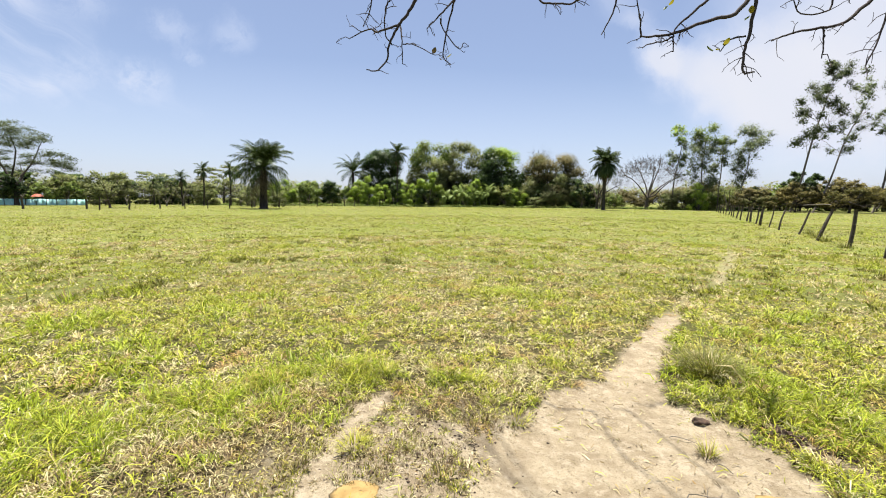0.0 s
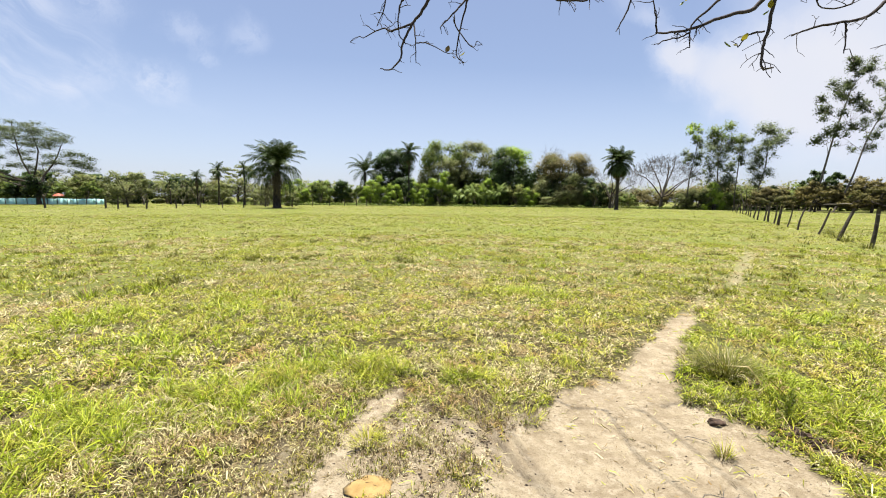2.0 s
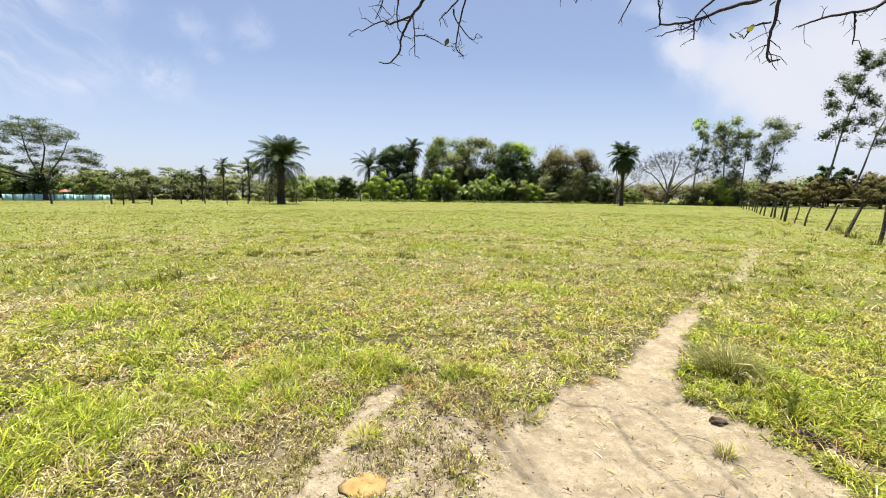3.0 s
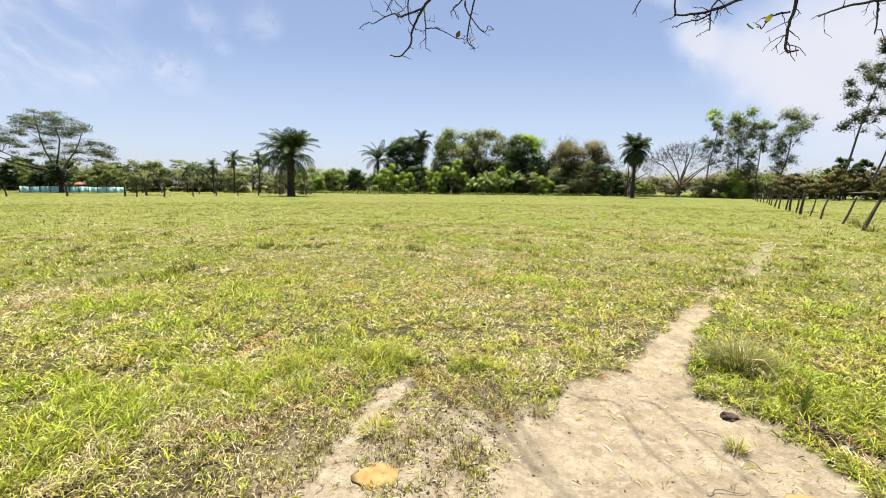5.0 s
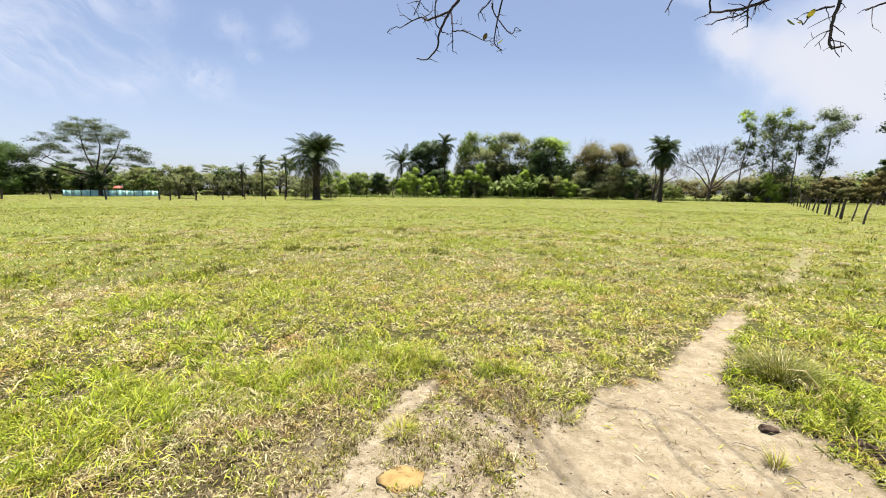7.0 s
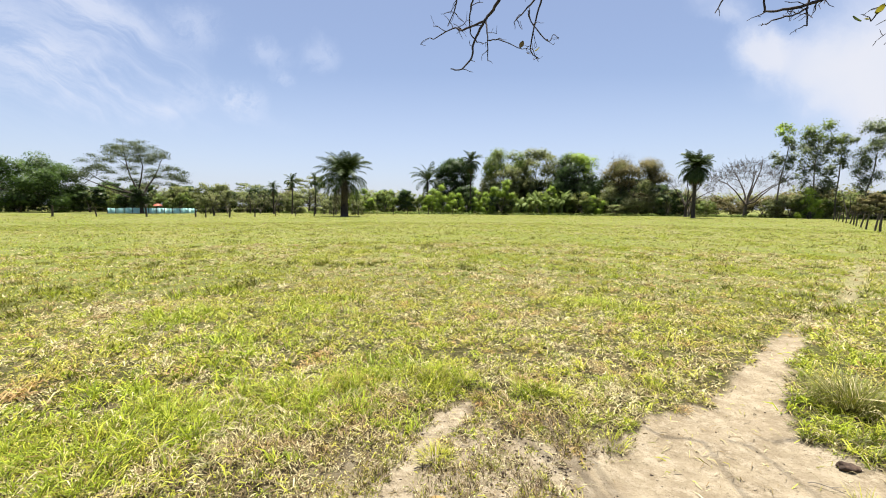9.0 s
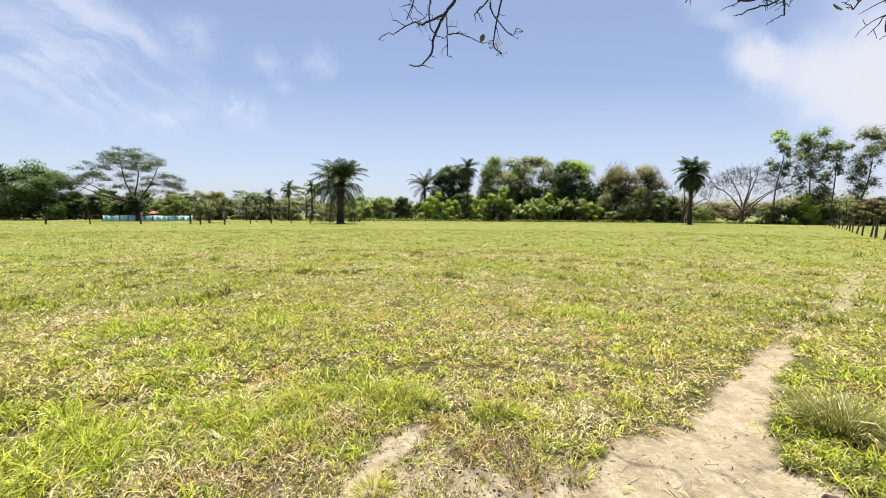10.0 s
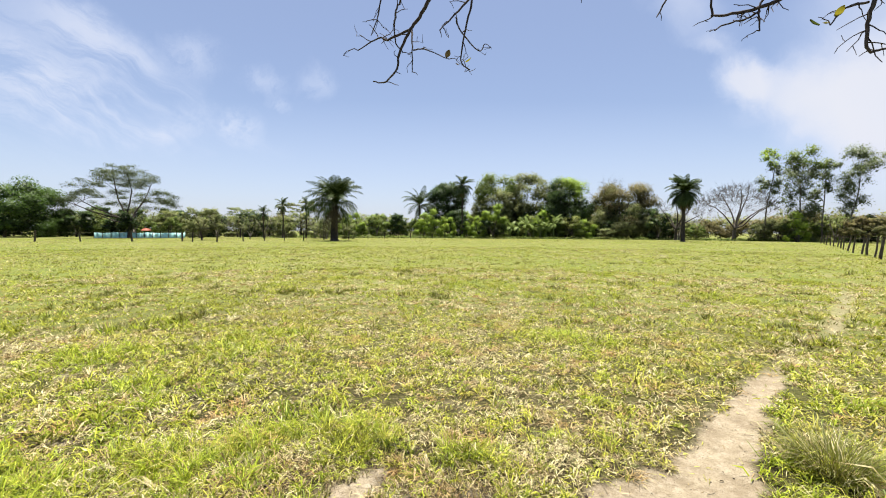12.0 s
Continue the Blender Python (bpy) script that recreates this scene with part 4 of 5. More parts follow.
# ---- palms
def frond_mesh(length, rise, fall, seed, leaflet=0.75, width=0.07, pairs=34, hang=0.35, mat=None):
    """One feather frond that leaves the origin along +x."""
    rng = np.random.default_rng(seed)
    k = pairs
    s = np.linspace(0, 1, k)
    el = rise - fall * s ** 1.3
    step = length / (k - 1)
    pts = np.zeros((k, 3))
    for i in range(1, k):
        pts[i] = pts[i - 1] + np.array((math.cos(el[i]), 0, math.sin(el[i]))) * step
    t = Tubes()
    t.add(pts, (0.055, 0.035, 0.012), 4)
    rows_v, rows_l = np.concatenate(t.v), [i for f in t.f for i in f]
    sizes = [len(f) for f in t.f]
    V, lp = [rows_v], list(rows_l)
    base = len(rows_v)
    for i in range(3, k):
        l = leaflet * (math.sin(math.pi * (0.12 + 0.83 * s[i])) ** 0.7)
        tan = np.array((math.cos(el[i]), 0, math.sin(el[i])))
        for sg in (-1, 1):
            d = np.array((0, sg, 0)) * 0.8 + tan * rng.uniform(0.35, 0.75) + np.array((0, 0, rng.uniform(-hang, 0.25)))
            d /= np.linalg.norm(d)
            wv = tan * width * 0.5
            p = pts[i]
            mid, tip = p + d * l * 0.55, p + d * l + np.array((0, 0, -l * hang * 0.7))
            V.append(np.array((p - wv * 0.6, p + wv * 0.6, mid + wv, mid - wv, tip)))
            lp += [base, base + 1, base + 2, base + 3, base + 3, base + 2, base + 4]
            sizes += [4, 3]
            base += 5
    me = fast_mesh("frond", np.concatenate(V), lp, sizes)
    me.materials.append(mat or PALM_LEAF)
    return me


FRONDS = {}


def fronds_for(kind):
    """Four shapes of frond, from upright to hanging, shared by all palms of a kind."""
    if kind not in FRONDS:
        if kind == "full":
            FRONDS[kind] = [frond_mesh(4.2, 1.28, 1.15, 1, 0.80, 0.060, 54), frond_mesh(4.4, 0.95, 1.6, 2, 0.85, 0.060, 54), frond_mesh(4.5, 0.45, 1.7, 3, 0.9, 0.062, 54, 0.8),
                            frond_mesh(4.3, -0.30, 1.3, 4, 0.85, 0.065, 48, hang=0.9, mat=PALM_LEAF), frond_mesh(4.0, -0.9, 0.8, 5, 0.7, 0.07, hang=0.9, mat=PALM_DEAD)]
        else:
            FRONDS[kind] = [frond_mesh(2.6, 1.2, 1.0, 11, 0.6, 0.062, 38), frond_mesh(2.7, 0.8, 1.4, 12, 0.62, 0.062, 38), frond_mesh(2.6, 0.25, 1.5, 13, 0.62, 0.062, 38, 0.5),
                            frond_mesh(2.4, -0.4, 1.2, 14, 0.6, 0.065, 36, 0.9), frond_mesh(2.4, -1.0, 0.7, 15, 0.5, 0.08, 26, 0.9, PALM_DEAD)]
    return FRONDS[kind]


def palm(label, loc, H, kind, count, seed, r0=0.22, scale=1.0, mix=(0.22, 0.30, 0.25, 0.15, 0.08), lean=0.0, bark=None):
    rng = np.random.default_rng(seed)
    shapes = fronds_for(kind)
    ob = thing("palm_tree", loc, label, "palm tree")
    t = Tubes()
    top = np.array((lean, 0, H))
    w = bend((0, 0, -0.1), top, rng, 0, 0.012, 24)
    rad = r0 * (1 + 0.06 * np.cos(np.arange(24) * 2.4)) * np.interp(np.linspace(0, 1, 24), (0, 0.06, 0.5, 0.9, 1), (1.6, 1.1, 0.95, 1.05, 0.8))
    t.add(w, rad, 10)
    part("trunk", t.mesh("trunk"), bark or BARK, ob)
    for i in range(count):
        j = int(rng.choice(5, p=mix))
        f = part("frond", shapes[j], None, ob)
        f.matrix_basis = Matrix.LocRotScale(tuple(top + np.array((0, 0, -0.12 * j))), Euler((rng.normal(0, 0.22), rng.normal(0, 0.20), i * 2.39996 + rng.normal(0, 0.2))),
                                            Vector((1, 1, 1)) * scale * rng.uniform(0.72, 1.12))
    return ob


# ---- large plants of the field, from the far side of the fence to the back edge
umbrella_tree("umbrella_tree", "wide umbrella-shaped tree with open feathery grey-green crown", (-66.4, 67.0, 0), 13.6, 18.0, LEAF_FEATHER, 101, 30000, 0.17, 150, shift=-1.4, flat=0.44, lowest=0.50)
crown_tree("mango_tree", "dense rounded dark green mango tree", (-92.0, 66.0, 0), 10.7, 21.0, LEAF_MANGO, 102, 95, 30000, 0.27, 0.06, clump=2.1, shell=0.78)
palm("large full feather palm with drooping lower fronds and thick trunk", (-25.0, 60.1, 0), 5.7, "full", 95, 103, 0.50, 1.10, (0.42, 0.24, 0.12, 0.13, 0.09))
palm("tall slim palm with a shaggy head above the thicket", (-9.9, 96.0, 0), 11.9, "small", 80, 104, 0.17, 1.08, (0.16, 0.12, 0.16, 0.34, 0.22))
palm("stout palm with a dense dark head and hanging dead fronds", (28.4, 74.4, 0), 8.3, "small", 150, 105, 0.27, 1.16, (0.20, 0.18, 0.20, 0.25, 0.17))
for px, py, ph, pseed in ((-53.7, 80.0, 4.4, 106), (-43.6, 72.0, 4.9, 107), (-43.3, 78.0, 6.7, 108), (-39.4, 80.0, 7.0, 109)):
    tagged(palm("slim young palm standing among dry scrub", (px, py, 0), ph, "small", 36, pseed, 0.13, 0.66, (0.14, 0.18, 0.22, 0.28, 0.18)), group="young palms")
palm("low palm with long upright fronds in the thicket", (-21.4, 104.0, 0), 8.0, "full", 26, 110, 0.25, 1.25, (0.45, 0.35, 0.15, 0.05, 0.0))

crown_tree("tree", "bushy olive-green tree with short trunk by the fence", (-43.4, 56.0, 0), 5.2, 7.4, LEAF_OLIVE, 111, 34, 2000, 0.20, 0.28)
crown_tree("tree", "rounded dark tree above the thicket", (-15.4, 108.0, 0), 14.0, 11.0, LEAF_DARK, 112, 60, 11000, 0.32, 0.30, fork=0.3, clump=1.7, shell=0.7)
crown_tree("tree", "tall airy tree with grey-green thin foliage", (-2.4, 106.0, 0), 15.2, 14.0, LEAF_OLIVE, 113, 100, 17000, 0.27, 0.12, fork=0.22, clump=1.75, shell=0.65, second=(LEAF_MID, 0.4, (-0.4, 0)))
crown_tree("tree", "tall airy tree with pale olive crown", (5.4, 108.0, 0), 15.6, 15.0, LEAF_OLIVE, 114, 100, 17000, 0.27, 0.10, fork=0.22, clump=1.7, shell=0.65)
# LEAF_BRIGHT on one side puts sunlight into the leaf colour
crown_tree("tree", "dense dark green tree with one side coloured bright as if sunlit", (13.6, 102.0, 0), 13.6, 13.0, LEAF_DARK, 115, 85, 15000, 0.31, 0.10, second=(LEAF_BRIGHT, 0.20, (0.8, 0)), clump=1.9, shell=0.7)
crown_tree("tree", "broad brownish half-dry tree at the field's edge", (25.6, 101.0, 0), 12.2, 18.5, LEAF_OLIVE, 116, 120, 22000, 0.26, 0.06, second=(LEAF_BROWN, 0.45, (0, 0)), clump=1.9, shell=0.65)
bare_tree("bare_tree", "leafless tree with twiggy top behind the thicket", (24.0, 106.0, 0), 14.6, 10.0, 117, BARK, 0.3, 60)
bare_tree("bare_tree", "bare spreading tree with pale grey twigs", (42.8, 88.5, 0), 10.8, 13.4, 118, BARK_GREY, 0.22, 440)
bare_tree("bare_tree", "bare crooked tree beside the stout palm", (32.2, 88.0, 0), 8.5, 9.0, 119, BARK, 0.25, 70)

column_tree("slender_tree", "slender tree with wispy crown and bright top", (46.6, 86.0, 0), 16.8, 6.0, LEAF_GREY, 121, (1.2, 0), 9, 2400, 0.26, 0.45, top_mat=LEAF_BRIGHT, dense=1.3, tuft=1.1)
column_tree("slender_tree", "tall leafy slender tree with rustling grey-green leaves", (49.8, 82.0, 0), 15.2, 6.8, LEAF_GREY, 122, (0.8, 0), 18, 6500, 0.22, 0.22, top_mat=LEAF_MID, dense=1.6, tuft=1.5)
column_tree("slender_tree", "thin slender tree with sparse foliage", (54.8, 84.0, 0), 14.6, 5.0, LEAF_GREY, 123, (0.3, 0), 11, 2600, 0.25, 0.28, dense=1.3, tuft=1.2)
column_tree("slender_tree", "tall leafy slender tree with dense clumps", (57.4, 82.0, 0), 15.4, 6.4, LEAF_GREY, 124, (1.6, 0), 15, 5200, 0.22, 0.30, dense=1.6, tuft=1.5)
column_tree("slender_tree", "tall leaning tree with open leafy top", (62.6, 76.0, 0), 26.0, 9.5, LEAF_FEATHER, 125, (5.8, 0), 15, 8600, 0.23, 0.42, dense=1.2, tuft=0.80)
column_tree("slender_tree", "tall leaning tree with thin grey crown", (66.2, 75.5, 0), 21.5, 10.5, LEAF_GREY, 126, (8.4, 0), 13, 5200, 0.22, 0.40, dense=1.0, tuft=0.66)
column_tree("slender_tree", "tall slender tree with leafy head", (78.5, 77.0, 0), 25.5, 9.5, LEAF_FEATHER, 127, (4.0, 0), 12, 6000, 0.23, 0.45, dense=1.1, tuft=0.8)
column_tree("slender_tree", "thin bare-stemmed slender tree", (84.0, 78.0, 0), 22.0, 8.5, LEAF_GREY, 128, (3.0, 0), 9, 3000, 0.22, 0.5, dense=1.0, tuft=0.8)
umbrella_tree("umbrella_tree", "flat-topped tree far behind the fence", (-70.7, 105.0, 0), 8.0, 15.0, LEAF_GREY, 129, 4200, 0.30, 34)
umbrella_tree("umbrella_tree", "flat-topped pale tree far behind the palms", (-51.9, 102.0, 0), 9.6, 16.0, LEAF_OLIVE, 130, 4200, 0.30, 36)


# low flat canopies on clear stems beyond the side fence
for i, (cx, cy, ch, cw) in enumerate(((55.5, 76.0, 4.6, 8.0), (61.0, 73.0, 5.6, 9.0), (67.5, 70.0, 5.9, 10.5), (75.0, 68.0, 6.2, 11.5), (84.0, 67.0, 6.4, 11.5), (72.0, 78.0, 6.8, 10.0), (93.0, 66.0, 6.2, 11.0))):
    tagged(umbrella_tree("canopy_tree", "low spreading tree with rusty dry-season canopy on clear stems", (cx, cy, 0), ch * 0.92, cw, LEAF_RUST if i not in (0, 5) else LEAF_BROWN, 140 + i, 6400, 0.23, 80, 0.30, 0.30, flat=0.85, core=0.28), group="low spreading trees beyond the fence")
vine = new("creeper", leaf_cloud("creeper", np.random.default_rng(5).normal(0, 1, (30, 3)) * np.array((0.9, 0.7, 0.8)) + np.array((0.3, -0.3, 3.0)), np.full((30, 3), 0.6), 2200, 0.26, np.random.default_rng(6), LEAF_DARK))
vine.parent = next(o for o in bpy.data.objects if o.name == "umbrella_tree")
tagged(vine, "dark climbing plant in the fork")


# ---- shrubs: a few kinds, each repeated at other sizes and turns
def shrub(label, H, Wd, mat, seed, leaves=2600, leaf=0.24, loc=(0, 0, 0), low=0.05, second=None):
    leaf *= 1.15
    leaves = int(leaves * 1.05)
    return crown_tree("shrub", label, loc, H, Wd, mat, seed, 26, leaves, leaf, low, fork=0.10, category="shrub", group="shrubs at the field's edge", mains=5, clump=Wd * 0.15, second=second)


def repeat(proto, spots):
    for x, y, s, sz, turn in spots:
        copy_thing(proto, Matrix.LocRotScale((x, y, 0), Euler((0, 0, turn)), Vector((s, s, sz))))


s_mid = shrub("leafy mid-green shrub at the field's edge", 5.0, 6.5, LEAF_MID, 201, loc=(-33.6, 92.0, 0))
repeat(s_mid, ((-30.6, 98.0, 1.15, 1.2, 1.0), (13.8, 95.0, 1.2, 1.12, 2.0), (18.0, 97.0, 1.0, 0.9, 3.0), (-66.5, 76.0, 0.9, 0.95, 4.0), (37.5, 92.0, 0.7, 0.7, 5.0), (52.0, 86.0, 1.2, 1.0, 0.5), (-85.4, 78.0, 1.2, 1.2, 2.4), (9.0, 100.0, 1.1, 1.3, 5.5), (-1.0, 97.5, 1.0, 1.1, 0.9), (5.0, 98.0, 1.0, 1.15, 1.9), (11.0, 97.5, 0.9, 1.1, 2.8)))
s_bright = shrub("bright yellow-green shrub in full sun", 5.6, 5.5, LEAF_BRIGHT, 202, 2600, 0.24, loc=(-18.4, 95.0, 0))
repeat(s_bright, ((-15.6, 94.0, 0.9, 1.15, 2.0), (-12.4, 92.5, 0.75, 0.8, 4.0), (-36.5, 94.0, 0.9, 0.75, 1.2), (-8.6, 93.0, 0.6, 0.65, 3.1), (-32.0, 91.0, 0.7, 0.6, 5.0), (48.6, 80.5, 0.8, 0.9, 2.2), (-6.0, 92.5, 0.75, 0.85, 0.7), (7.5, 97.0, 0.9, 1.1, 4.4), (17.0, 95.0, 0.8, 0.75, 1.5)))
s_dark = shrub("dark green dense shrub in the thicket", 5.6, 6.0, LEAF_DARK, 203, 3000, 0.28, loc=(-26.0, 100.0, 0))
repeat(s_dark, ((30.8, 93.0, 1.0, 1.0, 1.0), (-84.0, 72.5, 1.25, 0.95, 2.0), (21.5, 96.5, 0.9, 0.7, 3.5), (-99.0, 72.0, 1.1, 0.8, 0.4), (-105.0, 77.0, 1.2, 0.9, 1.7), (-93.0, 75.0, 1.0, 0.7, 2.9), (-97.0, 67.5, 0.75, 0.36, 3.6), (-102.0, 70.0, 0.8, 0.40, 5.3), (-106.0, 68.0, 0.9, 0.5, 0.9), (-88.0, 70.0, 0.7, 0.34, 2.2), (-11.0, 99.0, 1.1, 1.15, 5.1), (33.6, 95.0, 0.9, 0.75, 2.6), (-78.0, 76.0, 1.2, 0.9, 4.4), (58.0, 80.0, 0.9, 0.8, 3.3)))
# bright cap over a dark body: lit and shaded parts done by colour
s_round = shrub("round bushy shrub with a yellow-green cap coloured as if sunlit", 7.2, 6.2, LEAF_DARK, 204, 3800, 0.26, loc=(-2.7, 92.0, 0), second=(LEAF_BRIGHT, 0.65, (0.3, 0)))
s_olive = shrub("olive half-dry shrub at the field's edge", 4.4, 6.5, LEAF_OLIVE, 205, 2400, 0.22, loc=(-46.0, 84.0, 0))
repeat(s_olive, ((-52.0, 88.0, 1.0, 1.0, 1.0), (-58.5, 86.0, 1.1, 1.0, 2.0), (-63.0, 84.0, 0.9, 0.9, 3.0), (-40.0, 90.0, 1.0, 0.9, 4.0), (-48.5, 95.0, 1.2, 1.3, 5.0), (-34.5, 76.0, 0.65, 0.62, 0.5), (-28.6, 75.0, 0.55, 0.6, 1.8),
                 (38.5, 97.0, 0.9, 0.8, 2.2), (55.0, 92.0, 1.1, 1.0, 3.0), (46.0, 86.0, 0.8, 0.7, 1.3), (-70.5, 80.0, 1.1, 1.25, 0.2), (-57.0, 72.5, 0.8, 0.8, 2.9), (20.5, 93.5, 0.7, 0.5, 2.9), (-93.0, 84.0, 1.3, 1.2, 1.1)))
s_brown = shrub("brown dry-season shrub beyond the fence", 5.2, 8.0, LEAF_BROWN, 206, 3400, 0.24, loc=(62.5, 94.0, 0), low=0.15)
repeat(s_brown, ((71.0, 94.0, 1.0, 0.95, 1.0), (79.5, 92.0, 1.1, 0.92, 2.0), (88.5, 90.0, 1.0, 0.95, 3.0), (50.5, 98.0, 1.1, 0.85, 4.0), (43.0, 101.0, 1.1, 0.85, 5.0), (58.0, 97.0, 1.2, 0.9, 0.6), (36.5, 103.0, 1.0, 0.85, 1.7), (97.0, 88.0, 1.1, 1.0, 2.7),
                 (62.5, 86.0, 1.1, 0.9, 4.2), (34.8, 98.0, 0.8, 0.6, 2.1), (38.6, 96.5, 0.75, 0.55, 3.7), (42.0, 97.5, 0.85, 0.6, 0.4), (45.4, 95.5, 0.75, 0.6, 5.1), (70.0, 84.0, 1.1, 0.9, 5.2), (23.0, 95.5, 0.7, 0.55, 0.3), (-55.0, 95.0, 1.0, 1.0, 0.3)))
crown_tree("tree", "dark leafy tree behind the brown hedge", (68.6, 81.0, 0), 7.6, 7.5, LEAF_DARK, 207, 36, 4200, 0.28, 0.3)


twiggy = bare_tree("twiggy_shrub", "leafless pale twiggy shrub among the scrub", (-61.0, 78.0, 0), 5.6, 6.0, 208, BARK_PALE, 0.12, 24)
tagged(twiggy, category="shrub", group="twiggy shrubs")
part("crown", leaf_cloud("crown", np.random.default_rng(3).normal(0, 1, (40, 3)) * np.array((1.7, 1.7, 0.9)) + np.array((0, 0, 3.6)), np.full((40, 3), 0.5), 700, 0.24, np.random.default_rng(4), LEAF_OLIVE), None, twiggy, "sparse olive leaves")
repeat(twiggy, ((-54.5, 74.0, 0.8, 0.8, 1.0), (-49.5, 82.0, 1.0, 1.0, 2.0), (-37.0, 79.0, 0.9, 0.85, 3.0), (-31.5, 72.0, 0.6, 0.6, 4.0), (-73.5, 75.0, 1.1, 1.2, 5.0), (33.5, 90.0, 1.2, 1.1, 0.7), (53.5, 79.0, 0.9, 0.9, 2.6), (-45.0, 70.0, 0.6, 0.65, 5.7)))
# the thicket behind: the same kinds, thrown closer together
fill = np.random.default_rng(260)
for k in range(38):
    x = -52 + 92 * (k + fill.uniform(0, 1)) / 38
    y = fill.uniform(101, 113)
    proto = ((s_dark, s_mid, s_bright, s_mid, s_dark) if x < 18 else (s_brown, s_mid, s_olive, s_brown, s_dark))[int(fill.integers(0, 5))]
    sc = fill.uniform(0.9, 1.35)
    copy_thing(proto, Matrix.LocRotScale((x, y, 0), Euler((0, 0, fill.uniform(0, 6.2))), Vector((sc, sc, sc * fill.uniform(0.75, 1.1)))))
for k in range(24):
    x = -104 + 54 * (k + fill.uniform(0, 1)) / 24
    y = fill.uniform(80, 94)
    proto = (s_dark, s_mid, s_olive, s_olive, s_mid)[int(fill.integers(0, 5))]
    sc = fill.uniform(0.8, 1.1)
    copy_thing(proto, Matrix.LocRotScale((x, y, 0), Euler((0, 0, fill.uniform(0, 6.2))), Vector((sc, sc, sc * fill.uniform(0.8, 1.15)))))
for k in range(16):
    x = 48 + 46 * (k + fill.uniform(0, 1)) / 16
    y = fill.uniform(84, 98)
    proto = (s_brown, s_brown, s_olive, s_mid)[int(fill.integers(0, 4))]
    sc = fill.uniform(1.0, 1.3)
    copy_thing(proto, Matrix.LocRotScale((x, y, 0), Euler((0, 0, fill.uniform(0, 6.2))), Vector((sc, sc, sc * fill.uniform(0.75, 0.95)))))


for bx, by, bs, bz in ((-12.0, 112.0, 1.5, 1.5), (-5.0, 110.0, 1.6, 1.75), (1.5, 111.0, 1.6, 1.8), (8.0, 112.0, 1.6, 1.8), (15.0, 108.0, 1.5, 1.6), (21.0, 107.0, 1.5, 1.5), (27.0, 106.0, 1.6, 1.55), (32.0, 106.0, 1.4, 1.3),
                       (-100.0, 92.0, 1.6, 1.3), (-88.0, 90.0, 1.5, 1.2), (-80.0, 92.0, 1.4, 1.15), (-71.0, 93.0, 1.3, 1.1), (-61.0, 95.0, 1.3, 1.0)):
    copy_thing(s_mid if -13 < bx < 12 else s_dark, Matrix.LocRotScale((bx, by, 0), Euler((0, 0, bx)), Vector((bs, bs, bz))))


# ---- broad-leaved banana plants
def banana_leaf(seed, ln, rise, fall):
    rng = np.random.default_rng(seed)
    k = 9
    s = np.linspace(0, 1, k)
    p = np.zeros((k, 3))
    for i in range(1, k):
        e = rise - fall * s[i]
        p[i] = p[i - 1] + np.array((math.cos(e), 0, math.sin(e))) * ln / (k - 1)
    w = ln * 0.15 * np.sin(np.pi * np.clip(s * 0.95 + 0.04, 0, 1)) ** 0.6
    L = p + np.stack((np.zeros(k), w, -w * 0.15 + rng.normal(0, 0.03, k)), 1)
    R = p + np.stack((np.zeros(k), -w, -w * 0.15 + rng.normal(0, 0.03, k)), 1)
    v, lp, sz = np.concatenate((L, p, R)), [], []
    for i in range(k - 1):
        lp += [i, k + i, k + i + 1, i + 1, k + i, 2 * k + i, 2 * k + i + 1, k + i + 1]
        sz += [4, 4]
    me = fast_mesh("leaf", v, lp, sz)
    me.materials.append(BANANA_LEAF)
    return me


BANANA = [banana_leaf(1, 2.4, 1.35, 1.3), banana_leaf(2, 2.5, 1.1, 2.2), banana_leaf(3, 2.3, 0.7, 2.4)]
banana = thing("banana_plant", (0.9, 94.0, 0), "broad-leaved banana plant at the edge of the thicket", "banana plant", "banana plants")
stem = Tubes()
stem.add(bend((0, 0, -0.05), (0.05, 0, 2.3), np.random.default_rng(5), 0, 0.01, 6), (0.16, 0.12, 0.07), 8)
part("stem", stem.mesh("stem"), BANANA_LEAF, banana)
for i in range(9):
    lf = part("leaf", BANANA[i % 3], None, banana)
    lf.matrix_basis = Matrix.LocRotScale((0.05, 0, 2.2), Euler((0.5 * math.sin(i * 2.3), 0.35 * math.sin(i * 3.7), i * 2.4)), Vector((1, 1, 1)) * (0.62 + 0.10 * (i % 4)))
for i, (bx, by, bs) in enumerate(((2.6, 94.5, 1.0), (4.2, 93.6, 1.12), (5.8, 94.4, 1.2), (7.2, 93.8, 1.0), (8.6, 94.8, 1.25), (10.0, 94.0, 1.1), (-5.2, 93.4, 0.9), (-6.8, 94.2, 0.95), (11.2, 95.5, 1.2))):
    copy_thing(banana, Matrix.LocRotScale((bx, by, 0), Euler((0, 0, i * 1.1)), Vector((bs, bs, bs * 0.9 + 0.25 * math.sin(i * 2.7))) * 1.15))


